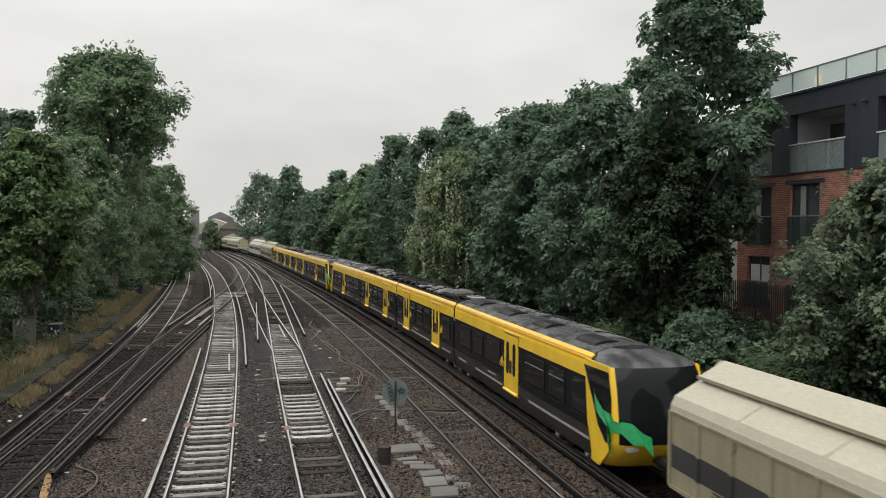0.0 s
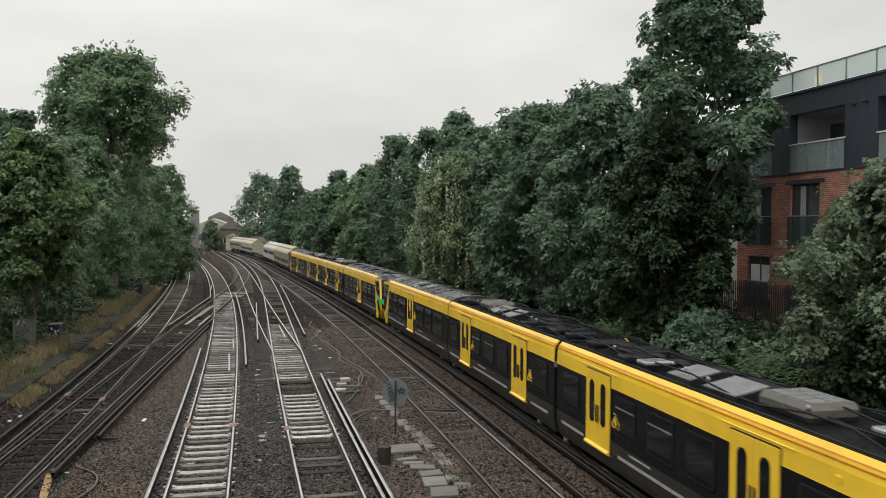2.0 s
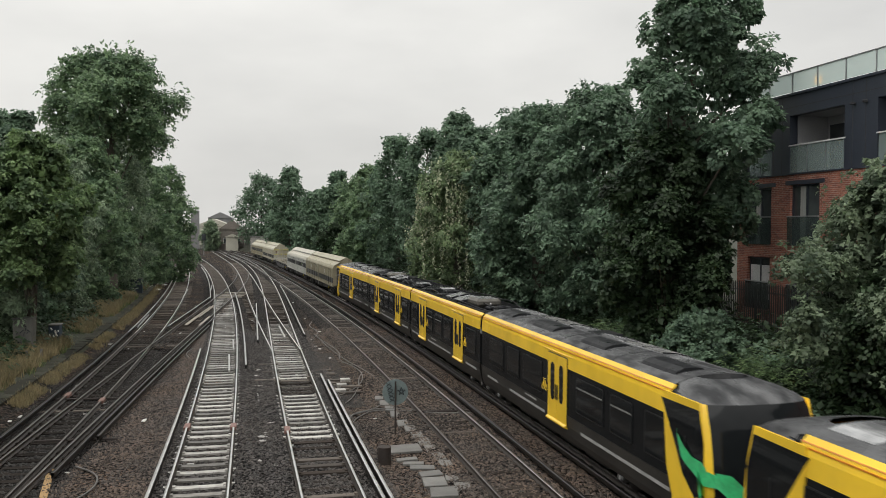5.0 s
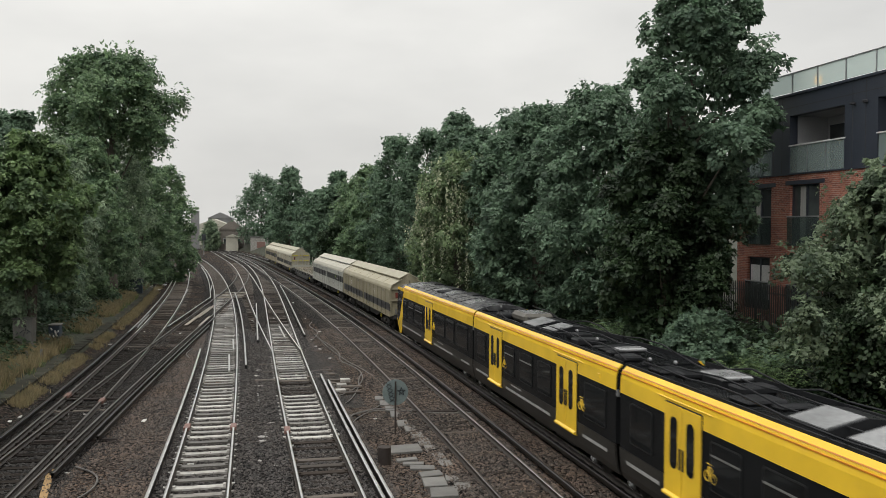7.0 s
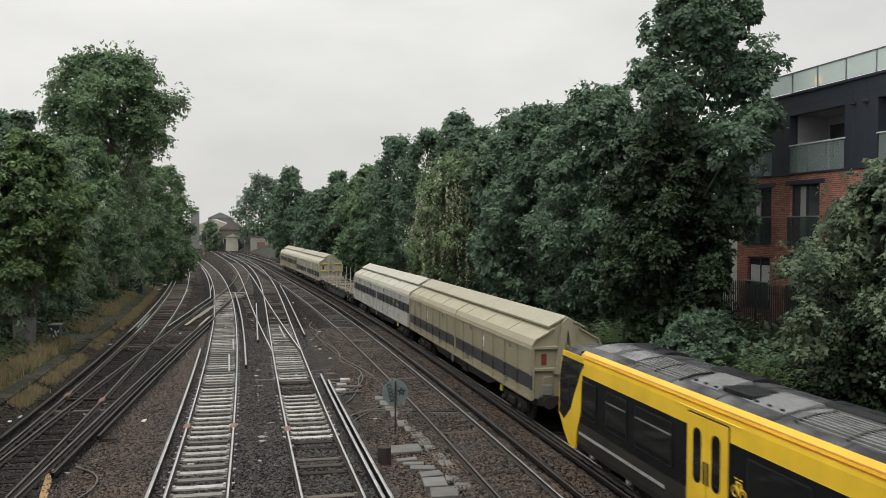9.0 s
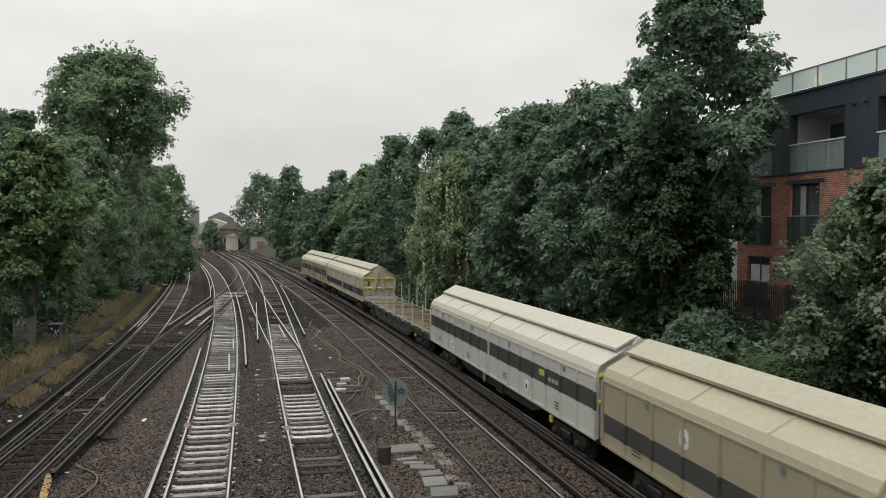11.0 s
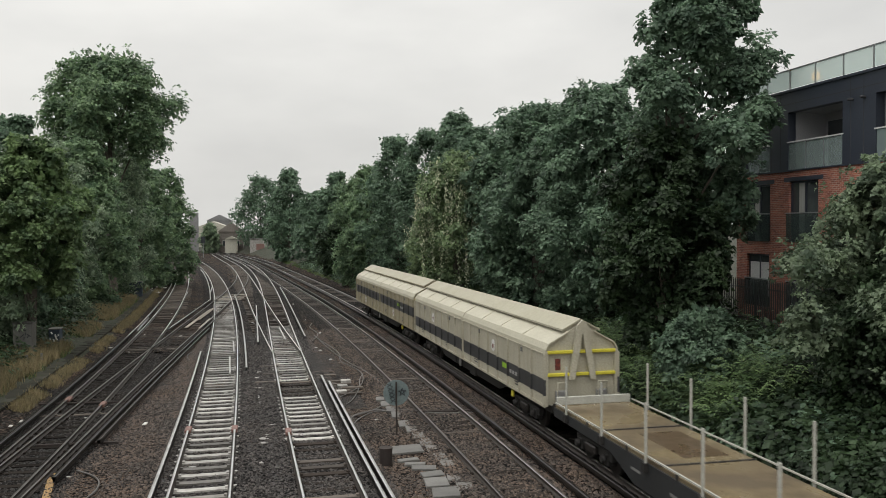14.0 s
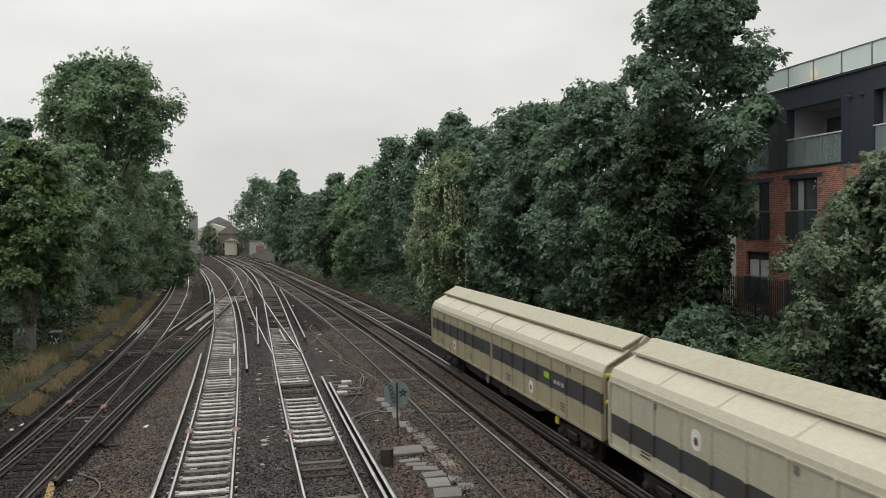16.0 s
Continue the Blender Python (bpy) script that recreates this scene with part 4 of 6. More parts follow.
M_GREEN = material("green_plastic_sheet", (0.015, 0.55, 0.18), 0.35, second=(0.008, 0.33, 0.1), scale=4, grain=20, bump=0.1)
M_LIME = material("lime_panel", (0.3, 0.55, 0.03), 0.45, bump=0.0)
M_RED = material("red_plate", (0.24, 0.04, 0.025), 0.5, second=(0.05, 0.02, 0.015), scale=9, grain=20, bump=0.0)
M_LENS = material("lamp_lens", (0.6, 0.6, 0.58), 0.1, bump=0.0)

SIDE = [(1.26, 0.48), (1.33, 0.66), (1.385, 0.95), (1.40, 1.25), (1.40, 2.6), (1.385, 2.95), (1.34, 3.12), (1.22, 3.25)]
ARCH = [(1.22, 3.25), (0.95, 3.34), (0.6, 3.41), (0.2, 3.44)]


def on_slope(x):
    """Height of the smooth roof at x."""
    return float(np.interp(abs(x), (0.2, 0.6, 0.95, 1.22), (3.44, 3.41, 3.34, 3.25)))


MOVERS = []


def car(name, u0, u1, label, cat, grp):
    root = tagged(new(name), label, cat, grp)
    MOVERS.append((root, u0, u1))
    return root


def rounded(a0, a1, b0, b1, r, k=3):
    out = []
    for ca, cb, st in ((a1 - r, b1 - r, 0), (a0 + r, b1 - r, 90), (a0 + r, b0 + r, 180), (a1 - r, b0 + r, 270)):
        for i in range(k + 1):
            a = radians(st + 90 * i / k)
            out.append((ca + r * math.cos(a), cb + r * math.sin(a)))
    return out


def skin(points, thick, y0, y1, both=True):
    """A thick sheet along the car, with the given outer outline in (x, z)."""
    bm = bmesh.new()
    inner = [(x - thick, z - thick * 0.3) for x, z in points][::-1]
    for s in ((1, -1) if both else (1,)):
        prism(bm, [(s * x, z) for x, z in list(points) + inner], "y", y0, y1)
    return bm


def panel(outline, x0, x1, side):
    bm = bmesh.new()
    prism(bm, outline, "x", side * x0, side * x1)
    return bm


def wheelset(bm, y, r=0.42, w=0.78):
    for s in (-1, 1):
        rod(bm, (s * (w - 0.07), y, r), (s * (w + 0.06), y, r), r, r, 20)
    rod(bm, (-w, y, r), (w, y, r), 0.08)


def bogie(root, y, base=2.3, frame_x=1.05, r=0.42, label=""):
    bm = boxes([(s * frame_x - 0.09, s * frame_x + 0.09, y - base / 2 - 0.35, y + base / 2 + 0.35, 0.42, 0.68) for s in (-1, 1)] + [(-1.0, 1.0, y - 0.25, y + 0.25, 0.45, 0.75)]
               + [(s * frame_x - 0.13, s * frame_x + 0.13, y + e * base / 2 - 0.16, y + e * base / 2 + 0.16, 0.28, 0.6) for s in (-1, 1) for e in (-1, 1)], 0.02)
    b = part("bogie", bm, M_UNDER, root, label)
    for e in (-1, 1):
        bm = bmesh.new()
        wheelset(bm, y + e * base / 2, r)
        part("wheelset", bm, M_WHEEL, b)
    for s in (-1, 1):
        for e in (-1, 1):
            bm = bmesh.new()
            rod(bm, (s * 1.15, y + e * base / 2, r), (s * 1.24, y + e * base / 2, r), 0.12, 0.09, 12)
            part("axle_cap", bm, M_LID if frame_x > 1 else M_UNDER, b)
        part("spring", boxes([(s * 1.06, s * 1.2, y - 0.34, y + 0.34, 0.4, 0.64)], 0.04), M_WHEEL, b)
    return b


def window(root, y0, y1, side, z0=1.48, z1=2.47, vent=False):
    f = part("window", panel(rounded(y0, y1, z0, z1, 0.07), 1.392, 1.408, side), M_FRAME, root)
    part("pane", panel(rounded(y0 + 0.035, y1 - 0.035, z0 + 0.035, z1 - 0.035, 0.05), 1.40, 1.413, side), M_PANE, f)
    if vent:
        part("hopper", panel([(y0 + 0.04, z1 - 0.3), (y1 - 0.04, z1 - 0.3), (y1 - 0.04, z1 - 0.26), (y0 + 0.04, z1 - 0.26)], 1.40, 1.425, side), M_GEAR, f)


def door_pair(root, yc, side):
    w = 0.77
    surround = part("door_frame", panel(rounded(yc - w - 0.03, yc + w + 0.03, 0.86, 2.9, 0.05), 1.39, 1.406, side), M_FRAME, root)
    for e in (-1, 1):
        a, b = sorted((yc + e * 0.012, yc + e * w))
        leaf = part("door", panel(rounded(a, b, 0.9, 2.87, 0.04), 1.40, 1.43, side), M_YELLOW, root, "yellow door leaf with a slot window")
        lo, hi = sorted((yc + e * 0.2, yc + e * 0.52))
        part("pane", panel(rounded(lo, hi, 1.5, 2.62, 0.14), 1.42, 1.437, side), M_PANE, leaf)
        part("grab_handle", boxes([(side * 1.43, side * 1.46, yc + e * 0.07 - 0.025, yc + e * 0.07 + 0.025, 1.55, 2.0)]), M_FRAME, leaf)
    bm = bmesh.new()
    prism(bm, [(side * 1.36, 0.84), (side * 1.50, 0.88), (side * 1.50, 0.92), (side * 1.40, 0.98)], "y", yc - w, yc + w)
    part("door_step", bm, M_YELLOW, root)
    bm = bmesh.new()
    prism(bm, [(side * 1.385, 2.95), (side * 1.405, 2.94), (side * 1.405, 2.958), (side * 1.385, 2.97)], "y", yc - w - 0.4, yc + w + 0.4)
    part("rain_strip", bm, M_YELLOW, root)


def roof_gear(root, L, seed, y0, y1):
    """Pipes, resistors, lids and a cooling unit in an open well along the roof."""
    rng = random.Random(seed)
    part("roof_floor", boxes([(-1.21, 1.21, y0, y1, 3.0, 3.2)]), M_ROOFBLK, root)
    mid = (y0 + y1) / 2
    way = 1 if seed % 2 else -1
    cu = mid + 3.2 * way
    unit = part("cooling_unit", boxes([(-0.62, 0.62, cu - 0.8, cu + 0.8, 3.2, 3.55)], 0.11), M_UNITGREY, root, "grey grilled cooling unit on the roof")
    part("grille", boxes([(-0.45 + 0.46 * j, -0.03 + 0.46 * j, cu - 0.66 + 0.34 * i, cu - 0.38 + 0.34 * i, 3.54, 3.56) for i in range(4) for j in (0, 1)]), M_LID, unit)
    lids = [(cu - way * 1.8, 0.62), (cu - way * 3.5, 0.5)]
    for c, w in lids:
        bm = bmesh.new()
        prism(bm, [(-0.85, 3.33), (0.0, 3.5), (0.0, 3.47), (-0.85, 3.30)], "y", c - w, c + w)
        part("roof_lid", bm, M_LID, root, "pale sloping lid on the roof")
        bm = bmesh.new()
        prism(bm, [(-0.88, 3.19), (-0.86, 3.31), (0.0, 3.48), (0.55, 3.42), (0.6, 3.19)], "y", c - w - 0.06, c + w + 0.06)
        part("roof_box", bm, M_ROOFBLK, root)
    y = y0 + 0.5
    while y < y1 - 1.0:
        w = rng.uniform(0.35, 1.1)
        if abs(y + w / 2 - cu) > 1.0 + w / 2 and all(abs(y + w / 2 - c) > 0.7 + w / 2 for c, _ in lids):
            x0 = rng.uniform(-1.05, -0.2)
            kind = rng.random()
            if kind < 0.06:
                part("roof_lid", boxes([(x0, x0 + rng.uniform(0.7, 1.1), y, y + w, 3.34, 3.44)], 0.03), M_LID, root, "pale flat lid on the roof")
                part("roof_box", boxes([(x0 + 0.04, x0 + 0.66, y + 0.05, y + w - 0.05, 3.2, 3.34)]), M_ROOFBLK, root)
            else:
                part("roof_box", boxes([(x0, x0 + rng.uniform(0.6, 1.3), y, y + w * 0.9, 3.2, 3.26 + rng.random() * 0.16)], 0.04), M_ROOFBLK, root)
        y += w + rng.uniform(0.05, 0.25)
    for k in range(4):
        x = -0.95 + 0.6 * k
        yy, z = y0 + 0.2, 3.3
        pts = [(x, yy, z)]
        while yy < y1 - 0.6:
            yy = min(yy + rng.uniform(0.8, 1.6), y1 - 0.2)
            x += rng.uniform(-0.12, 0.12)
            pts.append((x, yy, 3.28 + rng.random() * 0.22))
        pipe("roof_pipe", pts, 0.022, M_ROOFBLK, root)
    for k in range(5):
        bm = bmesh.new()
        bmesh.ops.create_uvsphere(bm, u_segments=10, v_segments=6, radius=0.05, matrix=Matrix.Translation((rng.uniform(-0.9, -0.3), rng.uniform(y0 + 0.5, y1 - 0.5), 3.5)))
        part("aerial", bm, M_LID, root)
    part("dark_rail", boxes([(s * 1.16 - 0.03, s * 1.16 + 0.03, y0, y1, 3.2, 3.3) for s in (-1, 1)]), M_ROOFBLK, root)


def smooth_roof(root, y0, y1, seed, cab):
    rng = random.Random(seed)
    bm = bmesh.new()
    prism(bm, ARCH + [(-x, z) for x, z in ARCH[::-1]], "y", y0, y1)
    part("roof", bm, M_ROOF, root, "wet dark grey roof panels", smooth=False)
    for k in range(int((y1 - y0) / 1.9)):
        y = y0 + 0.4 + 1.9 * k
        bm = bmesh.new()
        prism(bm, [(x * 1.004, z + 0.006) for x, z in ARCH] + [(-x * 1.004, z + 0.006) for x, z in ARCH[::-1]], "y", y, y + 0.05)
        part("roof_seam", bm, M_ROOFBLK, root)
    # pale sheets paint the sky's sheen on one wet slope, a dark ridge strip between them and the other slope
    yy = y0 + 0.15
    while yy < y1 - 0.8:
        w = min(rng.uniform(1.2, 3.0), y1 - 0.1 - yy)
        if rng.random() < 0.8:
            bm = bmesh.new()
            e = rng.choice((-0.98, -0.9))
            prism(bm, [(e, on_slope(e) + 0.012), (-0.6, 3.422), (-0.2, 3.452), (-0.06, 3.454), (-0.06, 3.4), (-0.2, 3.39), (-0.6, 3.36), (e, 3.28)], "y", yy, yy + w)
            part("roof_sheet", bm, M_ROOFSHEEN, root, "pale sheet for the sky's sheen on the wet roof slope")
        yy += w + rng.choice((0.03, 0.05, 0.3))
    mid = y0 + (y1 - y0) * 0.52
    # two pale lids with a black well between them
    for c in (mid - 1.0, mid + 1.25):
        bm = bmesh.new()
        prism(bm, [(-0.95, on_slope(0.95) + 0.03), (-0.2, 3.51), (-0.05, 3.51), (-0.05, 3.4), (-0.95, 3.28)], "y", c - 0.55, c + 0.55)
        part("roof_lid", bm, M_LID, root, "pale flat lid on the roof")
        for e in (-0.4, 0.0, 0.4):
            part("lid_catch", boxes([(-0.9, -0.84, c + e - 0.03, c + e + 0.03, on_slope(0.88) + 0.03, on_slope(0.88) + 0.065)]), M_ROOFBLK, root)
    part("roof_hatch", boxes([(-0.85, -0.05, mid - 0.4, mid + 0.65, 3.3, 3.465)], 0.02), M_ROOFBLK, root, "black open well between roof lids")
    # louvred grilles on the slope
    for a, b in ((mid + 2.1, mid + 4.4), (mid - 4.6, mid - 2.0)):
        for k in range(9):
            x = -1.02 + 0.1 * k
            z = on_slope(x)
            part("vent_slat", boxes([(x, x + 0.045, a, b, z - 0.03, z + 0.035)]), M_GEAR if k % 3 else M_LID, root)
        for q in (a, (a + b) / 2, b):
            bm = bmesh.new()
            prism(bm, [(-1.04, on_slope(1.04) + 0.04), (-0.6, on_slope(0.6) + 0.04), (-0.14, 3.485), (-0.14, 3.4), (-0.6, 3.35), (-1.04, 3.22)], "y", q - 0.03, q + 0.03)
            part("vent_frame", bm, M_ROOFBLK, root)
    # low dark domes along the far side of the ridge
    for k in range(4):
        c = y0 + 1.8 + (y1 - y0 - 3.2) * k / 3
        bm = bmesh.new()
        prism(bm, [(0.05, 3.4), (0.12, 3.47), (0.3, 3.5), (0.62, 3.49), (0.85, 3.42), (0.95, 3.3)], "y", c - rng.uniform(0.6, 1.0), c + rng.uniform(0.6, 1.0))
        part("roof_dome", bm, M_ROOFBLK, root, "low dark ventilator dome")


def nose(root, L):
    """The cab front at +y: raked windscreen, yellow surround, lamps and apron."""
    half = L / 2
    rows = [(0.42, -0.95, 1.16), (0.6, -0.62, 1.27), (0.8, -0.34, 1.34), (1.0, -0.12, 1.38), (1.2, 0.0, 1.40), (1.45, 0.0, 1.40), (1.8, -0.03, 1.40), (2.2, -0.09, 1.40), (2.6, -0.18, 1.395), (2.92, -0.30, 1.385), (3.08, -0.40, 1.35), (3.2, -0.62, 1.24), (3.31, -1.05, 1.0), (3.4, -1.55, 0.65)]
    cols = [-1, -1, -0.985, -0.93, -0.8, -0.6, -0.3, 0, 0.3, 0.6, 0.8, 0.93, 0.985, 1, 1]
    pts = []
    for z, c, w in rows:
        line = []
        for j, a in enumerate(cols):
            y = half + c - 0.26 * abs(a) ** 3 - (0.06 if abs(a) > 0.95 else 0)
            if j in (0, len(cols) - 1):
                y = half - (1.75 if z < 3.3 else 2.2)
            line.append((a * w, y, z))
        pts.append(line)
    yellow, glass, top = bmesh.new(), bmesh.new(), bmesh.new()
    for i in range(len(rows) - 1):
        for j in range(len(cols) - 1):
            a = (cols[j] + cols[j + 1]) / 2
            zc = (rows[i][0] + rows[i + 1][0]) / 2
            flat = 1 <= j <= len(cols) - 3
            if zc > 3.12:
                bm = top
            elif flat and abs(a) < 0.9 and zc > 1.3:
                bm = glass
            else:
                bm = yellow
            bm.faces.new([bm.verts.new(p) for p in (pts[i][j], pts[i][j + 1], pts[i + 1][j + 1], pts[i + 1][j])])
    for bm in (yellow, glass, top):
        bmesh.ops.remove_doubles(bm, verts=bm.verts, dist=0.001)
        for f in bm.faces:
            f.smooth = True
    n = part("nose", yellow, M_YELLOW, root, "yellow cab front surround")
    part("windscreen", glass, M_PANE, n, "black glass cab windscreen")
    part("cab_roof", top, M_ROOF, root, "dark sloping cab roof")
    part("orange_line", boxes([(-1.1, 1.1, half - 0.72, half - 0.69, 3.09, 3.125)]), M_ORANGE, n)
    part("notice", boxes([(-0.62, -0.1, half + 0.005, half + 0.02, 1.5, 1.82)]), M_WHITE, n, "white notice behind the windscreen")
    for s in (-1, 1):
        part("headlight", boxes([(s * 0.75, s * 1.1, half - 0.22, half - 0.1, 1.02, 1.14)], 0.02), M_LENS, n, "clear lamp cluster")
        u = half
        part("cab_side", panel([(u - 2.15, 2.62), (u - 2.02, 1.5), (u - 1.75, 0.9), (u - 1.68, 0.46), (u - 1.2, 0.44), (u - 0.7, 0.85), (u - 0.42, 1.2), (u - 0.45, 2.4), (u - 0.66, 3.1), (u - 2.15, 3.1)], 1.36, 1.412, s), M_YELLOW, n)
        part("cab_side_window", panel([(u - 2.25, 2.93), (u - 1.6, 2.0), (u - 1.3, 1.5), (u - 0.8, 1.12), (u - 0.44, 1.25), (u - 0.46, 2.3), (u - 0.66, 2.95)], 1.40, 1.418, s), M_PANE, n, "black slanted cab side window")
        part("wiper", boxes([(s * 1.418, s * 1.43, u - 1.22, u - 1.19, 1.6, 2.3)]), M_FRAME, n)
    bm = bmesh.new()
    rod(bm, (0, half - 1.0, 0.72), (0, half + 0.2, 0.72), 0.13)
    part("coupler", bm, M_UNDER, root)


def narrow(root, k, shift):
    """Brings the body parts built so far to the loading width of this stock."""
    m = Matrix.Translation((shift, 0, 0)) @ Matrix.Diagonal((k, 1, 1, 1))
    for o in root.children_recursive:
        o.data.transform(m)


def emu(u0, u1, cab, seed):
    """One car of an electric unit. cab: -1 at the end that leads, 1 at the rear end, 0 none."""
    L = u1 - u0 - 0.16 * (2 - abs(cab)) / 2
    label = ("yellow and black electric train driving car with a raked cab" if cab else "yellow and black electric train middle car with roof equipment")
    root = car("train_car", u0, u1, label, "train car", "cars of the electric units")
    half = L / 2
    y0, y1 = -half, (half - 1.6 if cab else half)
    bm = bmesh.new()
    core = [(x - 0.02, z) for x, z in SIDE[3:-1]] + [(1.19, 3.2)]
    prism(bm, core + [(-x, z) for x, z in core[::-1]], "y", y0, y1)
    part("body", bm, M_BLACK, root)
    part("skirt", skin(SIDE[:4], 0.06, y0, y1), M_SKIRT, root, "grey metallic lower body")
    part("yellow_band", skin(SIDE[4:], 0.05, y0, y1 - (0.35 if cab else 0)), M_YELLOW, root, "yellow cantrail band")
    part("orange_line", boxes([(s * 1.345, s * 1.372, y0, y1, 3.06, 3.085) for s in (-1, 1)]), M_ORANGE, root)
    for s in (-1, 1):
        bm = bmesh.new()
        prism(bm, [(s * 1.33, 3.138), (s * 1.343, 3.144), (s * 1.325, 3.162), (s * 1.312, 3.156)], "y", y0, y1 - (0.35 if cab else 0))
        part("orange_edge", bm, M_ORANGE, root)
    part("underframe", boxes([(-1.1, 1.1, y0 + 0.3, y1 - 0.3, 0.45, 0.95)]), M_UNDER, root)
    gear = [(-0.95, 0.95, y0 + 3.6 + 2.0 * k, y0 + 5.2 + 2.0 * k, 0.22, 0.5) for k in range(int((L - 8) / 2.0))]
    part("equipment_case", boxes(gear, 0.03), M_UNDER, root)
    if cab:
        win = [(half - 3.1, half - 2.12), (half - 5.0, half - 3.75), (half - 7.3, half - 5.45), (half - 12.0, half - 10.15), (half - 13.75, half - 12.45), (half - 16.0, half - 14.25)]
        doors = [half - 8.76]
        strips = [(half - 6.95, half - 1.9), (half - 13.5, half - 9.9), (half - 16.3, half - 15.0)]
    else:
        k = L / 13.6
        win = [(half - 1.75 * k, half - 0.6 * k), (half - 5.35 * k, half - 4.25 * k), (half - 7.25 * k, half - 6.0 * k), (half - 8.95 * k, half - 7.8 * k), (half - 13.0 * k, half - 11.6 * k)]
        doors = [half - 3.15 * k, half - 10.3 * k]
        strips = [(half - 2.1, half - 0.4), (half - 8.9 * k, half - 4.4 * k), (half - 13.1 * k, half - 11.5 * k)]
    for s in (-1, 1):
        for i, (a, b) in enumerate(win):
            window(root, a, b, s, vent=(i in (1, 2)))
        for d in doors:
            door_pair(root, d, s)
            bm = bmesh.new()
            x = s * 1.404
            for c in (d - 1.26, d - 1.0):
                ring = [(c + 0.1 * math.cos(q * 0.628), 1.74 + 0.1 * math.sin(q * 0.628)) for q in range(11)]
                for (ya, za), (yb, zb) in zip(ring, ring[1:]):
                    rod(bm, (x, ya, za), (x, yb, zb), 0.014, None, 4)
            for (ya, za), (yb, zb) in (((-1.26, 1.74), (-1.2, 1.93)), ((-1.2, 1.93), (-1.06, 1.93)), ((-1.06, 1.93), (-1.14, 1.74)), ((-1.14, 1.74), (-1.2, 1.93)), ((-1.06, 1.93), (-1.0, 1.74)), ((-1.08, 1.99), (-1.0, 1.99)), ((-1.23, 1.99), (-1.16, 1.99))):
                rod(bm, (x, d + ya, za), (x, d + yb, zb), 0.014, None, 4)
            part("badge", bm, M_YELLOW, root, "small yellow cycle sign beside the door")
        for a, b in strips:
            part("silver_stripe", boxes([(s * 1.37, s * 1.395, a, b, 0.92, 1.0)]), M_SILVER, root, "silver stripe along the skirt")
        part("lettering_bar", boxes([(s * 1.395, s * 1.404, doors[0] - 3.0, doors[0] - 1.9, 1.14, 1.19)]), M_SILVER, root, "small unreadable grey lettering")
        part("lamp", boxes([(s * 1.39, s * 1.42, y0 + 0.95, y0 + 1.1, 2.72, 2.86)], 0.02), M_YELLOW, root)
    part("gangway", boxes([(-1.2, 1.2, y0 - 0.16, y0 + 0.05, 0.9, 3.1)]), M_UNDER, root)
    part("end_bracket", boxes([(s * 1.3, s * 1.38, y0 - 0.06, y0, 2.45, 2.62) for s in (-1, 1)]), M_LID, root)
    if cab:
        smooth_roof(root, y0, half - 2.0, seed, cab)
        nose(root, L)
        narrow(root, 0.9, 0.13 if cab == -1 else -0.13)
        bogie(root, half - 3.6)
        bogie(root, y0 + 0.6)
    else:
        roof_gear(root, L, seed, y0 + 0.05, y1 - 0.05)
        narrow(root, 0.9, -0.13)
        bogie(root, y0 + 0.6)
    if cab == -1:
        for o in root.children:
            o.matrix_basis = Matrix.Rotation(math.pi, 4, "Z") @ o.matrix_basis
    return root


def ribbon(root, path, width, mat, name, label):
    """A twisted strip of sheeting along a path of points."""
    bm = bmesh.new()
    prev = None
    for i, (x, y, z, tw) in enumerate(path):
        d = Vector((0.15 * math.sin(tw), 0.5 * math.sin(tw * 1.7), math.cos(tw))).normalized() * width * (0.6 + 0.4 * math.sin(i * 1.3) ** 2) / 2
        a, b = bm.verts.new(Vector((x, y, z)) + d), bm.verts.new(Vector((x, y, z)) - d)
        if prev:
            bm.faces.new((prev[0], a, b, prev[1]))
        prev = (a, b)
    bmesh.ops.solidify(bm, geom=bm.faces[:], thickness=0.012)
    return part(name, bm, mat, root, label, smooth=True)


lead_cars = []
for a, b, cab, seed in ((-86.6, -69.5, -1, 1), (-69.5, -55.85, 0, 2), (-55.85, -42.2, 0, 3), (-42.2, -25.15, 1, 4), (-24.75, -7.5, -1, 5), (-7.5, 6.4, 0, 6), (6.4, 20.15, 0, 7), (20.15, 37.0, 1, 8)):
    lead_cars.append(emu(a, b, cab, seed))
for i, (a, b) in ((0, (-86.6, -69.5)), (4, (-24.75, -7.5))):
    h = -(b - a - 0.08) / 2
    ribbon(lead_cars[i], [(-1.43, h + 1.5, 2.35, 0.3), (-1.46, h + 1.35, 2.1, 0.7), (-1.47, h + 1.1, 1.95, 0.4), (-1.46, h + 0.75, 1.8, 0.9), (-1.44, h + 0.45, 1.72, 0.4), (-1.3, h + 0.15, 1.66, 0.8), (-1.05, h - 0.05, 1.52, 0.2), (-0.8, h - 0.12, 1.4, 0.9), (-0.55, h - 0.12, 1.2, 0.4)], 0.52, M_GREEN, "streamer", "bright green plastic sheet tied round the cab")
    ribbon(lead_cars[i], [(-1.44, h + 0.62, 1.75, 1.5), (-1.46, h + 0.5, 1.5, 1.3), (-1.45, h + 0.48, 1.25, 1.6), (-1.42, h + 0.44, 1.0, 1.4)], 0.6, M_GREEN, "streamer_tail", "loose green sheet hanging down")
    part("lime_patch", boxes([(-1.425, -1.40, h + 0.42, h + 0.62, 1.28, 1.62)]), M_LIME, lead_cars[i])


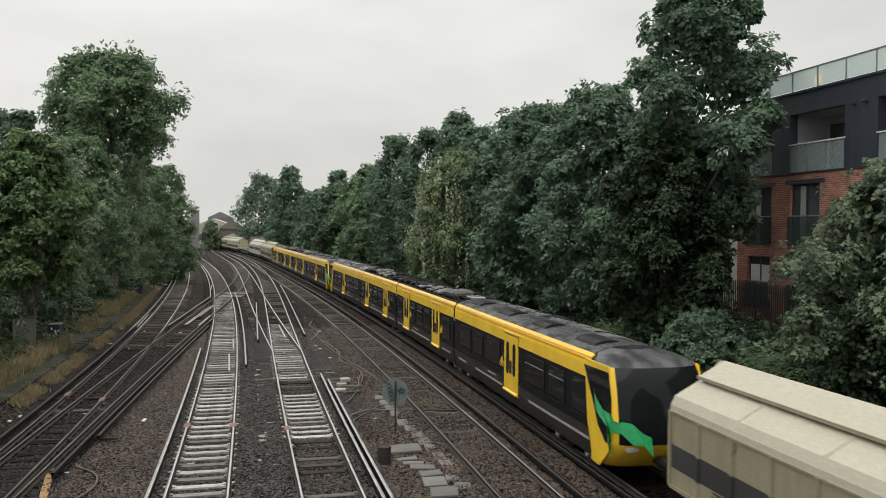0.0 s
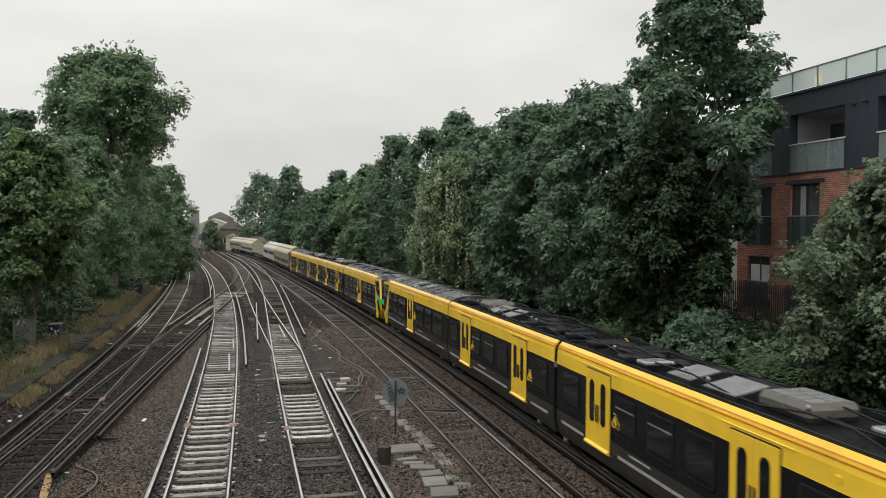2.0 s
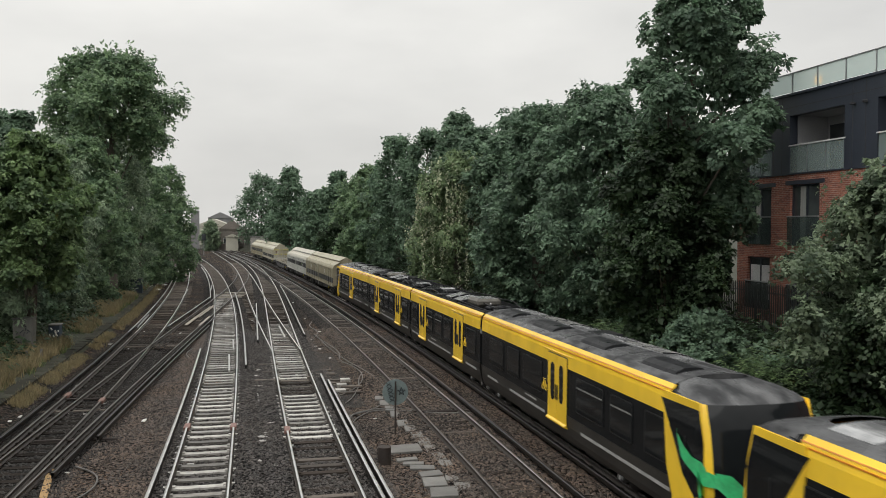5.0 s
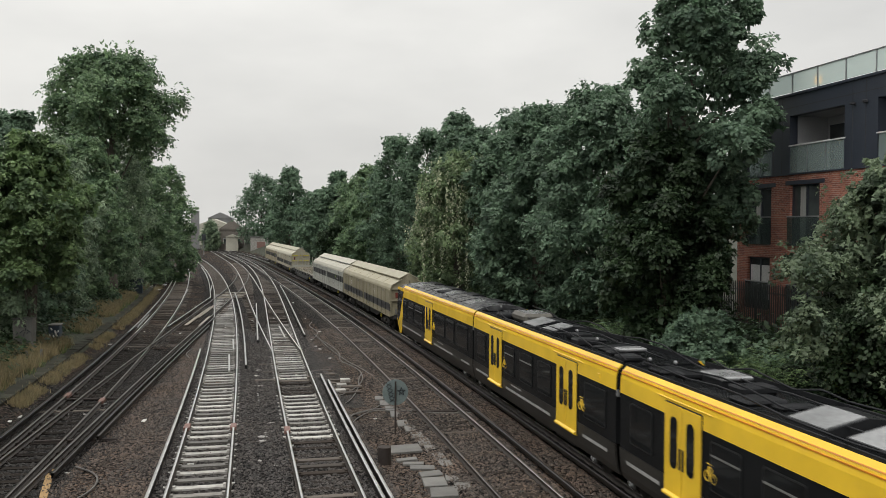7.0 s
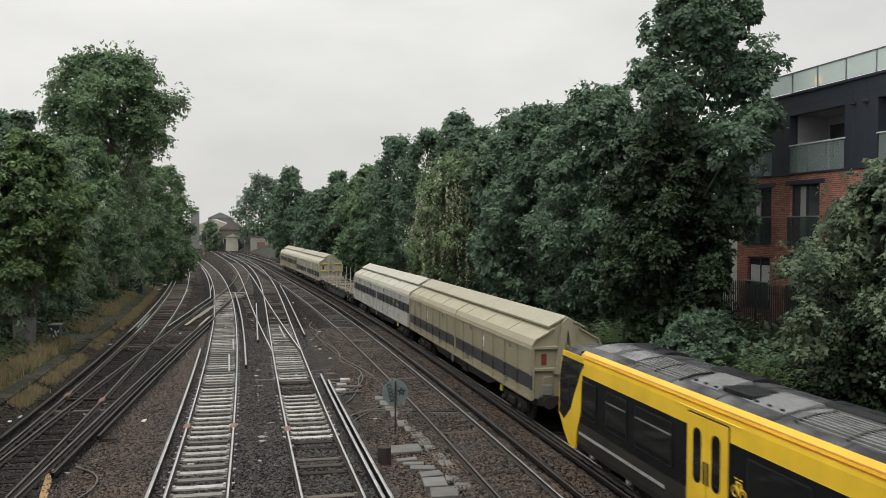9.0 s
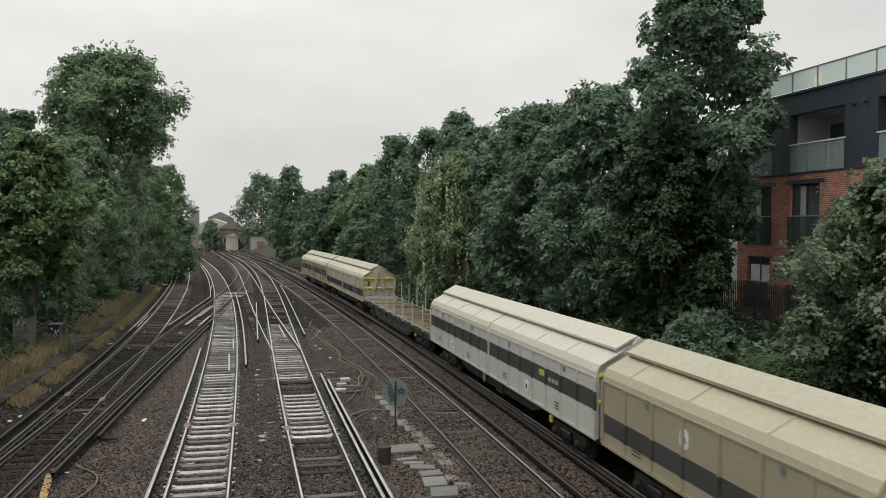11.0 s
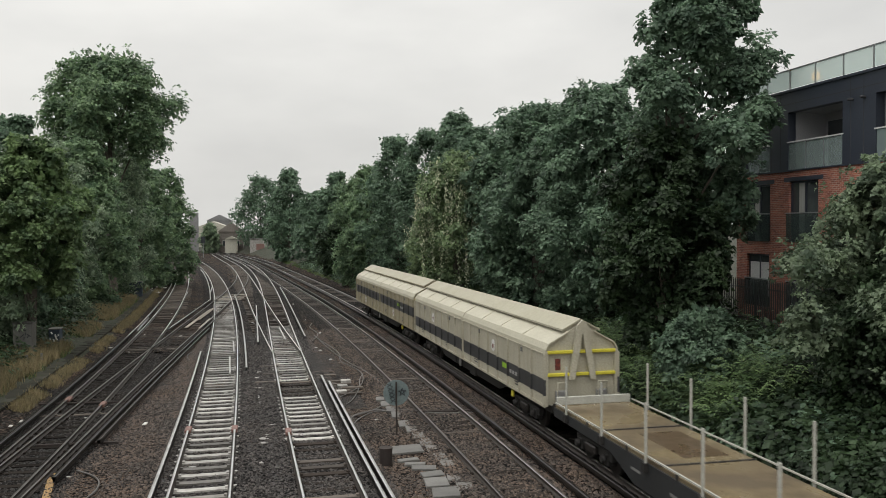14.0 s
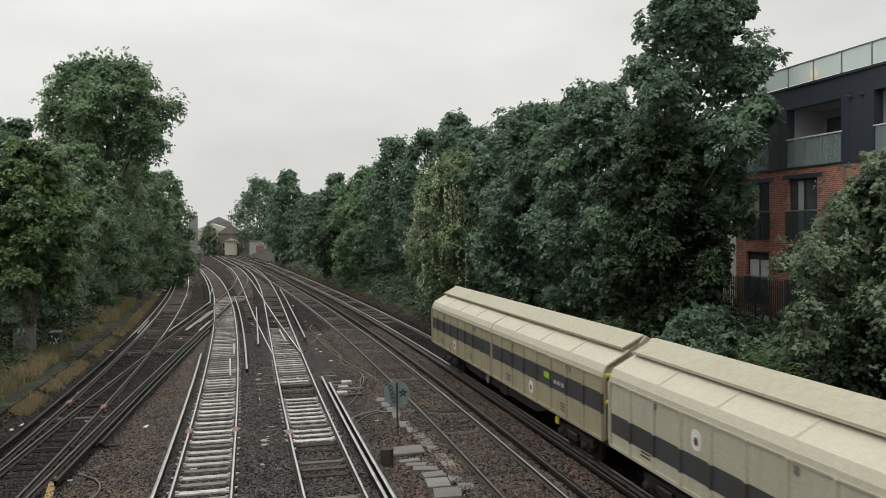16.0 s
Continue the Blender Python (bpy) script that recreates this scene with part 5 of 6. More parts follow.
def wagon_paint(name, c, d, dirt):
    dirt = tuple(0.55 * u + 0.45 * v for u, v in zip(c, dirt))
    return material(name, c, 0.5, second=d, scale=0.5, grain=18, bump=0.04, bump_size=0.006, amount=0.9, streak=dirt, rough_var=0.08)


M_STRIPE = material("dark_grey_stripe", (0.05, 0.051, 0.052), 0.5, second=(0.034, 0.034, 0.034), scale=1, grain=12, bump=0.03)
M_DECK = material("wet_plywood_deck", (0.21, 0.168, 0.1), 0.33, second=(0.1, 0.075, 0.046), scale=0.7, grain=10, bump=0.08, amount=0.3, rough_var=0.15)
M_BROWNPLY = material("brown_plywood", (0.1, 0.068, 0.04), 0.35, second=(0.07, 0.05, 0.03), scale=1.2, grain=12, bump=0.06, rough_var=0.12)
M_STAKE = material("galvanised_stake", (0.42, 0.42, 0.38), 0.5, second=(0.34, 0.34, 0.3), scale=3, grain=20, bump=0.05)
M_STRAP = material("yellow_strap", (0.62, 0.55, 0.05), 0.5, bump=0.0)
# dark brown that paints the shading beside the wagon ribs
M_RIBSHADE = material("painted_rib_shade", (0.1, 0.088, 0.065), 0.8, second=(0.06, 0.052, 0.04), scale=2, grain=15, bump=0.0)
M_SILL = material("dark_grey_sill", (0.026, 0.028, 0.03), 0.5, second=(0.018, 0.019, 0.02), scale=1.5, grain=14, bump=0.1)


def running_gear(root, half):
    for e in (-1, 1):
        bogie(root, e * (half - 2.6), 1.8, 0.98, 0.46)
        bm = boxes([(-1.1, 1.1, e * (half + 0.02), e * (half + 0.12), 0.85, 1.12)])
        beam = part("buffer_beam", bm, M_UNDER, root)
        for s in (-1, 1):
            bm = bmesh.new()
            rod(bm, (s * 0.87, e * (half + 0.1), 0.98), (s * 0.87, e * (half + 0.36), 0.98), 0.09)
            rod(bm, (s * 0.87, e * (half + 0.34), 0.98), (s * 0.87, e * (half + 0.4), 0.98), 0.2, None, 14)
            part("buffer", bm, M_UNDER, beam)
    part("underframe", boxes([(-1.15, 1.15, -half, half, 0.82, 1.04)]), M_UNDER, root)
    for s in (-1, 1):
        bm = bmesh.new()
        prism(bm, [(-5.5, 0.85), (5.5, 0.85), (4.3, 0.52), (-4.3, 0.52)], "x", s * 1.0, s * 1.08)
        part("truss", bm, M_UNDER, root)
        part("case", boxes([(s * 0.7, s * 1.15, -1.2, -0.4, 0.45, 0.85)], 0.03), M_UNDER, root)
        part("air_tank", boxes([(s * 0.8, s * 1.15, 2.0, 2.8, 0.5, 0.85)], 0.06), M_UNDER, root)
        bm = bmesh.new()
        bmesh.ops.create_cone(bm, cap_ends=True, segments=16, radius1=0.18, radius2=0.18, depth=0.05, matrix=Matrix.Translation((s * 1.17, 1.1, 0.7)) @ Matrix.Rotation(math.pi / 2, 4, "Y"))
        part("brake_wheel", bm, M_GEAR, root)
        part("end_lamp", boxes([(s * 1.15, s * 1.25, -half + 3.6, -half + 3.8, 0.62, 0.86)], 0.03), M_STRAP, root, "yellow handle below the body")
        part("lettering_bar", boxes([(s * 1.15, s * 1.17, 3.2, 3.6, 0.86, 0.96)]), M_WHITE, root)


def van(u0, u1, label, paint, roof_paint, s0, s1, front="plain", logo=True, panels=16, hood_paint=None):
    """A long covered wagon with sliding ribbed sides, a lower roof and a raised ridge hood."""
    root = car("covered_wagon", u0, u1, label, "wagon", "covered wagons of the train")
    half = (u1 - u0) / 2
    bm = bmesh.new()
    prism(bm, [(1.34, 1.04), (1.34, 2.7), (1.22, 2.92), (0.5, 3.28), (-0.5, 3.28), (-1.22, 2.92), (-1.34, 2.7), (-1.34, 1.04)], "y", -half + 0.14, half - 0.14)
    part("body", bm, paint, root)
    for s in (-1, 1):
        for a, b in ((-half, -0.06), (0.06, half)):
            # sliding side with its own lower roof
            bm = bmesh.new()
            prism(bm, [(s * x, z) for x, z in [(1.38, 1.03), (1.38, 2.66), (1.35, 2.66), (1.35, 1.03)]], "y", a, b)
            door = part("sliding_side", bm, paint, root)
            bm = bmesh.new()
            prism(bm, [(s * x, z) for x, z in [(1.40, 2.66), (1.38, 2.80), (1.27, 2.99), (0.5, 3.36), (0.5, 3.32), (1.24, 2.95), (1.34, 2.78), (1.36, 2.66)]], "y", a, b)
            lower = part("lower_roof", bm, roof_paint, root)
            n = panels // 2
            for i in range(n + 1):
                y = a + (b - a) * i / n
                y = min(max(y, a + 0.03), b - 0.03)
                part("rib", boxes([(s * 1.37, s * 1.45, y - 0.035, y + 0.035, 1.05, 2.66)]), paint, door)
                if i < n:
                    # dark strip along each rib, its shadow line put into colour
                    part("panel_gap", boxes([(s * 1.37, s * 1.3825, y + 0.036, y + 0.085, 1.08, 2.62)]), M_RIBSHADE, door)
                    part("stripe", boxes([(s * 1.37, s * 1.386, y + 0.032, a + (b - a) * (i + 1) / n - 0.032, s0, s1), (s * 1.37, s * 1.454, y - 0.038, y + 0.038, s0, s1)]), M_STRIPE, door, "dark grey stripe panel")
                if i and i < n and i % 2 == 0:
                    bm = bmesh.new()
                    prism(bm, [(s * 1.27, 2.99), (s * 1.26, 3.02), (s * 0.55, 3.36), (s * 0.55, 3.33)], "y", y - 0.03, y + 0.03)
                    part("roof_batten", bm, roof_paint, lower)
            part("bottom_rail", boxes([(s * 1.37, s * 1.42, a, b, 0.99, 1.07)]), paint, door)
            part("eave_rail", boxes([(s * 1.36, s * 1.415, a, b, 2.64, 2.68)]), paint, door)
            for q in (0.22, 0.74):
                y = a + (b - a) * q
                part("latch", boxes([(s * 1.39, s * 1.44, y, y + 0.1, 2.45, 2.6)]), M_GEAR, door)
                part("lettering_bar", boxes([(s * 1.383, s * 1.388, y + 0.35, y + 0.85, 1.2 + 0.09 * k, 1.24 + 0.09 * k) for k in range(3)]), M_STRIPE, door, "small unreadable dark lettering")
            y = (a + b) / 2 + (b - a) / n / 2
            part("sign_disc", panel(rounded(y - 0.19, y + 0.19, 1.98 if s1 < 1.95 else 1.2, 2.42 if s1 < 1.95 else 1.62, 0.15), 1.37, 1.39, s), M_WHITE, door, "white and red round sign")
            part("sign_mark", panel(rounded(y - 0.09, y + 0.09, 2.08 if s1 < 1.95 else 1.3, 2.26 if s1 < 1.95 else 1.48, 0.08), 1.38, 1.394, s), M_RED, door)
        if logo:
            y = -half + 2.7
            zc = (s0 + s1) / 2
            part("lime_block", boxes([(s * 1.37, s * 1.392, y + 1.05, y + 1.75, zc - 0.03, zc + 0.15)]), M_LIME, root, "lime green block on the stripe")
            part("lettering_bar", boxes([(s * 1.37, s * 1.392, y - 0.2 + 0.3 * k, y + 0.0 + 0.3 * k, zc - 0.1, zc + 0.02) for k in range(4)]), M_SILVER, root, "pale lettering shown as bars")
        part("centre_post", boxes([(s * 1.36, s * 1.415, -0.07, 0.07, 1.0, 2.72)]), paint, root)
    # raised ridge hood
    bm = bmesh.new()
    prism(bm, [(-0.7, 3.41), (0, 3.74), (0.7, 3.41), (0.69, 3.37), (0, 3.68), (-0.69, 3.37)], "y", -half + 0.1, half - 0.1)
    hood = part("ridge_hood", bm, hood_paint or roof_paint, root, "raised ridge roof with overhanging edges")
    part("hood_edge", boxes([(s * 0.685, s * 0.715, -half + 0.05, half - 0.05, 3.35, 3.42) for s in (-1, 1)]), paint, hood)
    # black infill paints the shadow gap beneath the hood's edges
    bm = bmesh.new()
    prism(bm, [(-0.62, 3.25), (0.62, 3.25), (0.58, 3.4), (0, 3.66), (-0.58, 3.4)], "y", -half + 0.3, half - 0.3)
    part("ridge_wall", bm, M_UNDER, hood)
    for e in (-1, 1):
        wall = boxes([(-1.36, 1.36, e * (half - 0.16), e * (half - 0.10), 1.04, 2.72)])
        prism(wall, [(-1.36, 2.72), (1.36, 2.72), (1.22, 2.95), (0, 3.6), (-1.22, 2.95)], "y", e * (half - 0.16), e * (half - 0.10))
        prism(wall, [(-0.66, 3.38), (0, 3.7), (0.66, 3.38), (0.6, 3.2), (-0.6, 3.2)], "y", e * (half - 0.24), e * (half - 0.18))
        end = part("end_wall", wall, paint, root)
        for s in (-1, 1):
            part("corner_post", boxes([(s * 1.27, s * 1.38, e * (half - 0.1), e * half, 1.0, 2.75)], 0.02), paint, end)
        band = M_STRAP if front == "strap" or e == 1 and front == "both" else paint
        for z in (1.95, 2.66):
            part("band", boxes([(-1.3, 1.3, e * (half - 0.12), e * (half + 0.02), z, z + 0.1)], 0.015), band, end, "yellow painted end beam" if band is M_STRAP else "")
        for s in (-1, 1):
            bm = bmesh.new()
            prism(bm, [(s * 0.30, 1.85), (s * 0.52, 1.85), (s * 0.2, 3.55), (0, 3.72), (0, 3.3)], "y", e * (half - 0.02), e * (half + 0.08))
            part("end_brace", bm, paint, end, "tapering painted end brace")
        part("red_plate", boxes([(-0.98, -0.78, e * (half - 0.1), e * (half - 0.08), 2.14, 2.5)]), M_RED, end)
        for s in (-1, 1):
            pipe("handrail", [(s * x, e * (half + 0.05), z) for x, z in ((0.95, 1.15), (0.95, 1.74), (0.93, 1.76), (0.62, 1.76), (0.6, 1.74), (0.6, 1.15))], 0.02, paint, end)
        for s in (-1, 1):
            part("end_box", boxes([(s * 0.55, s * 1.0, e * (half - 0.08), e * (half + 0.06), 1.15, 1.5)], 0.03), M_GEAR, end)
    narrow(root, 0.88, -0.13)
    running_gear(root, half)
    return root


P_TAN = wagon_paint("grimy_tan_paint", (0.30, 0.275, 0.19), (0.23, 0.205, 0.14), (0.2, 0.17, 0.11))
P_TANROOF = wagon_paint("tan_roof_paint", (0.36, 0.33, 0.235), (0.31, 0.28, 0.195), (0.26, 0.23, 0.16))
P_WHITE = wagon_paint("dirty_white_paint", (0.43, 0.435, 0.4), (0.38, 0.385, 0.35), (0.35, 0.345, 0.3))
P_CREAM = wagon_paint("cream_wagon_paint", (0.42, 0.4, 0.32), (0.34, 0.315, 0.24), (0.2, 0.175, 0.115))
P_BUFF = wagon_paint("buff_wagon_paint", (0.32, 0.29, 0.2), (0.25, 0.22, 0.15), (0.13, 0.105, 0.065))
P_ROOFCREAM = wagon_paint("cream_roof_paint", (0.44, 0.42, 0.33), (0.4, 0.375, 0.29), (0.34, 0.31, 0.23))
P_ROOFWHITE = wagon_paint("white_roof_paint", (0.45, 0.43, 0.36), (0.41, 0.39, 0.32), (0.35, 0.34, 0.29))
P_HOOD = wagon_paint("olive_hood_paint", (0.37, 0.35, 0.26), (0.32, 0.3, 0.22), (0.2, 0.185, 0.13))
van(-109.2, -88.9, "cream covered wagon with ribbed sides leading the train", P_BUFF, P_ROOFCREAM, 1.45, 1.95)
van(39.1, 59.3, "grimy tan covered wagon behind the electric unit", P_TAN, P_TANROOF, 1.35, 1.82, panels=14, logo=False, hood_paint=P_HOOD)
van(59.6, 79.9, "dirty white covered wagon with a dark stripe", P_WHITE, P_ROOFWHITE, 1.78, 2.28, front="strap")
van(101.4, 121.5, "cream covered wagon with yellow end straps behind the flat wagon", P_CREAM, P_ROOFCREAM, 1.36, 1.86, front="strap", hood_paint=P_HOOD)
van(121.8, 142.2, "buff covered wagon at the tail of the train", P_BUFF, P_ROOFCREAM, 1.72, 2.25, front="strap", logo=True, hood_paint=P_HOOD)


def flat(u0, u1):
    root = car("flat_wagon", u0, u1, "long flat wagon with wet timber deck and upright metal stakes", "wagon", "")
    half = (u1 - u0) / 2
    for k in range(6):
        a = -half + (2 * half) * k / 6
        part("deck_panel", boxes([(-1.25, 1.25, a + 0.01, a + 2 * half / 6 - 0.01, 1.12, 1.2)]), M_DECK, root)
        if k in (1, 2, 4):
            part("deck_sheet", boxes([(-0.35, 0.85, a + 0.5, a + 2 * half / 6 - 0.5, 1.19, 1.206)]), M_BROWNPLY, root, "dark brown wet plywood sheet")
        part("deck_bar", boxes([(-1.25, 1.25, a - 0.03, a + 0.03, 1.19, 1.225)]), M_UNDER, root)
    for s in (-1, 1):
        bm = bmesh.new()
        prism(bm, [(-half, 1.12), (half, 1.12), (half, 0.85), (half - 4.2, 0.85), (half - 5.6, 0.42), (-half + 5.6, 0.42), (-half + 4.2, 0.85), (-half, 0.85)], "x", s * 1.22, s * 1.3)
        sill = part("side_sill", bm, M_SILL, root, "deep dark grey side sill")
        for y, w, z in ((-4.4, 0.5, 0.7), (-3.4, 0.35, 0.65), (-1.6, 0.8, 0.62), (2.0, 0.9, 0.7), (4.4, 0.5, 0.75)):
            part("lettering_bar", boxes([(s * 1.3, s * 1.305, y, y + w, z, z + 0.07)]), M_GEAR, sill, "pale lettering shown as bars")
        part("lime_mark", boxes([(s * 1.3, s * 1.306, 0.6, 1.05, 0.64, 0.7)]), M_LIME, sill)
        for k in range(8):
            a = -half + 0.15 + (2 * half - 0.3) * k / 8
            b = a + (2 * half - 0.3) / 8
            part("side_rail", boxes([(s * 1.28, s * 1.32, a + 0.02, b - 0.02, 1.27, 1.31)]), M_STAKE, root, "thin pale side rail")
            part("rail_post", boxes([(s * 1.285, s * 1.315, a + 0.03, a + 0.09, 1.1, 1.27)]), M_SILL, root)
            y = -half + 1.45 + (2 * half - 2.6) * k / 7
            st = part("stake", boxes([(s * 1.31, s * 1.37, y - 0.03, y + 0.03, 0.98, 2.55)], 0.01), M_STAKE, root, "upright pale metal stake")
            part("stake_socket", boxes([(s * 1.30, s * 1.42, y - 0.09, y + 0.09, 0.92, 1.14)]), M_UNDER, st)
    for e in (-1, 1):
        part("headboard", boxes([(-1.25, 1.25, e * (half - 0.14), e * (half - 0.06), 1.2, 1.45)], 0.015), M_STAKE, root, "pale metal headboard")
    narrow(root, 0.96, -0.03)
    running_gear(root, half)


flat(80.3, 101.0)


# ---- small things beside the tracks ----
M_SLAB = material("grey_concrete_slab", (0.15, 0.146, 0.135), 0.55, second=(0.085, 0.083, 0.078), scale=1.5, grain=20, bump=0.2, bump_size=0.008, per_object=0.2)
M_SIGN = material("grey_sign_back", (0.15, 0.19, 0.19), 0.5, second=(0.1, 0.13, 0.13), scale=4, grain=20, bump=0.0)
M_INK = material("black_paint_marks", (0.015, 0.02, 0.025), 0.6, bump=0.0)
M_RUST = material("rusty_steel", (0.02, 0.016, 0.014), 0.7, second=(0.03, 0.02, 0.016), scale=4, grain=20, bump=0.2)
M_CABLE = material("grey_cable", (0.13, 0.125, 0.118), 0.5, second=(0.07, 0.067, 0.064), scale=3, grain=20, bump=0.0)
M_PINK = material("faded_red_paint", (0.22, 0.12, 0.1), 0.6, second=(0.15, 0.09, 0.075), scale=4, grain=20, bump=0.0)
M_WHITEBIT = material("white_litter", (0.66, 0.66, 0.63), 0.6, bump=0.0)
M_BLUE = material("blue_panel", (0.04, 0.06, 0.085), 0.6, second=(0.03, 0.04, 0.06), scale=2, grain=10, bump=0.0)


def bed(x, y):
    return float(ground_height(np.array([x]), np.array([y]))[0])


# round sign on a post, seen from the back, with painted tags
sign = tagged(new("trackside_sign"), "grey round sign back on a thin post with black graffiti", "sign")
sx, sy = 4.14, 27.6
bm = bmesh.new()
rod(bm, (sx, sy, BED - 0.1), (sx, sy, 1.55), 0.03)
part("post", bm, M_RUST, sign)
bm = bmesh.new()
bmesh.ops.create_cone(bm, cap_ends=True, segments=28, radius1=0.43, radius2=0.43, depth=0.02, matrix=Matrix.Translation((sx, sy + 0.05, 1.18)) @ Matrix.Rotation(math.pi / 2, 4, "X"))
disc = part("disc", bm, M_SIGN, sign)
rs = random.Random(4)
bm = bmesh.new()
for k in range(5):
    z = 1.48 - 0.13 * k
    rod(bm, (sx - 0.30 + 0.03 * k, sy + 0.03, z), (sx - 0.12 + 0.03 * k, sy + 0.03, z - 0.09), 0.012, None, 5)
    rod(bm, (sx - 0.30 + 0.03 * k, sy + 0.03, z - 0.1), (sx - 0.16 + 0.03 * k, sy + 0.03, z + 0.02), 0.012, None, 5)
for a in range(5):
    an, an2 = a * 2.51, (a + 1) * 2.51
    rod(bm, (sx + 0.2 + 0.14 * math.sin(an), sy + 0.03, 1.2 + 0.14 * math.cos(an)), (sx + 0.2 + 0.14 * math.sin(an2), sy + 0.03, 1.2 + 0.14 * math.cos(an2)), 0.012, None, 5)
part("graffiti", bm, M_INK, disc)

drum = tagged(new("metal_drum"), "rusty dark metal drum standing on the ballast", "drum")
bm = bmesh.new()
rod(bm, (3.32, 24.25, BED - 0.05), (3.32, 24.25, BED + 0.48), 0.19, None, 20)
part("barrel", bm, M_RUST, drum)
bm = bmesh.new()
rod(bm, (3.32, 24.25, BED + 0.47), (3.32, 24.25, BED + 0.50), 0.2, None, 20)
part("rim", bm, M_RUST, drum)

SLABS = [(4.12, 25.6, 1.0, 0.95, 2), (4.0, 24.4, 0.62, 0.28, -3), (4.12, 23.95, 0.6, 0.3, 12), (4.3, 23.5, 0.7, 0.35, 8), (4.42, 22.85, 0.62, 0.42, -4), (4.38, 22.1, 0.62, 0.75, 4), (4.45, 21.2, 0.7, 0.85, 8), (4.95, 22.4, 0.42, 0.7, 8), (5.02, 21.45, 0.42, 0.75, 6), (3.35, 20.3, 0.34, 0.9, 4), (3.75, 20.5, 0.3, 0.4, 10), (3.05, 20.4, 0.3, 0.6, 2),
         (4.6, 28.95, 0.36, 0.75, 4), (4.72, 28.1, 0.36, 0.75, 4), (4.8, 27.2, 0.36, 0.75, 3), (4.86, 26.3, 0.36, 0.85, 3), (4.92, 25.4, 0.36, 0.8, 2), (4.98, 24.5, 0.36, 0.8, 2), (5.02, 23.6, 0.36, 0.8, 2), (4.55, 30.4, 0.34, 0.8, 5), (4.5, 31.4, 0.34, 0.8, 5), (4.42, 32.4, 0.34, 0.8, 6), (4.35, 33.4, 0.32, 0.8, 6)]
for i, (x, y, w, d, a) in enumerate(SLABS):
    me_b = boxes([(-w / 2, w / 2, -d / 2, d / 2, -0.03, 0.045)], 0.012)
    ob = part("concrete_slab", me_b, M_SLAB)
    ob.matrix_basis = Matrix.Translation((x, y, bed(x, y) + 0.03)) @ Euler((radians(rs.uniform(-3, 3)), radians(rs.uniform(-3, 3)), radians(-a))).to_matrix().to_4x4()
    tagged(ob, "wet grey concrete trough lid lying on the ballast", "concrete slab", "loose concrete slabs")


def tube(name, pts, r, mat, label, cat):
    """A slack cable: the points, rounded off between one another."""
    for _ in range(3):
        fine = [pts[0]]
        for a, b in zip(pts, pts[1:]):
            fine += [tuple(0.75 * u + 0.25 * v for u, v in zip(a, b)), tuple(0.25 * u + 0.75 * v for u, v in zip(a, b))]
        pts = fine + [pts[-1]]
    return tagged(pipe(name, pts, r, mat), label, cat, "loose trackside cables")


CB = BED + 0.05
for k, pts in enumerate(([(2.9, 54), (3.3, 48), (3.9, 43), (4.5, 40), (4.9, 36.5), (4.75, 33.5), (4.1, 31.6), (3.2, 30.6), (2.5, 30.0)],
                         [(3.0, 52), (3.9, 46), (3.5, 43), (4.2, 41), (4.3, 38.5), (3.9, 36.2), (3.0, 34.2), (2.4, 33.6)],
                         [(4.35, 39.5), (4.0, 37.8), (3.8, 35.8), (3.2, 33.0), (2.7, 32.2)],
                         [(5.6, 30.6), (4.6, 31.0), (3.8, 31.1), (3.1, 30.0), (2.9, 29.2), (2.5, 28.3)],
                         [(5.6, 30.8), (4.4, 31.4), (3.5, 31.2), (2.9, 30.4), (2.8, 29.0), (2.4, 28.0)],
                         [(5.5, 30.5), (6.4, 30.2), (7.4, 30.0)],
                         [(-1.0, 62), (-0.3, 58), (-0.9, 54), (-0.2, 52.5), (0.5, 53.5)],
                         [(-5.3, 25.3), (-4.6, 24.6), (-4.35, 23.4), (-4.6, 22.4), (-5.1, 21.6)],
                         [(-3.6, 50), (-4.4, 47), (-3.7, 44.5), (-2.9, 43.6)],
                         [(2.6, 51), (3.3, 55), (2.7, 58), (3.1, 61)])):
    tube("cable", [(x, y, CB + 0.03 * ((i + k) % 2)) for i, (x, y) in enumerate(pts)], 0.024, M_CABLE, "grey cable lying loose across the ballast", "cable")


def lying(name, x, y, w, d, h, turn, mat, label, cat, grp="", lift=0.0):
    ob = part(name, boxes([(-w / 2, w / 2, -d / 2, d / 2, 0, h)], min(0.012, h / 4)), mat)
    ob.matrix_basis = Matrix.Translation((x, y, BED + 0.01 + lift)) @ Matrix.Rotation(radians(turn), 4, "Z")
    return tagged(ob, label, cat, grp)


lying("timber_board", -5.62, 23.4, 0.2, 3.6, 0.06, 9, M_YELLOWBOARD, "yellow-brown timber board lying along the track", "board")
lying("metal_pan", -0.3, 34.9, 0.75, 0.55, 0.05, 5, M_WHITEBIT, "pale metal cover on the ballast", "cover")
lying("metal_pan", -0.1, 33.6, 0.5, 0.6, 0.06, 15, M_SLAB, "grey flat plate on the ballast", "plate")
for x, y in ((3.05, 36.8), (2.9, 35.3), (3.5, 35.9), (2.4, 36.2), (2.2, 38.4), (2.5, 40.1), (2.75, 37.5), (2.6, 39.2), (3.3, 34.6), (0.2, 40), (-0.1, 38), (0.05, 42.3)):
    lying("timber_baulk", x, y, 0.9, 0.24, 0.1, rs.uniform(-8, 8), M_WOODGREY, "weathered timber baulk beside the points", "timber", "timber baulks by the points")
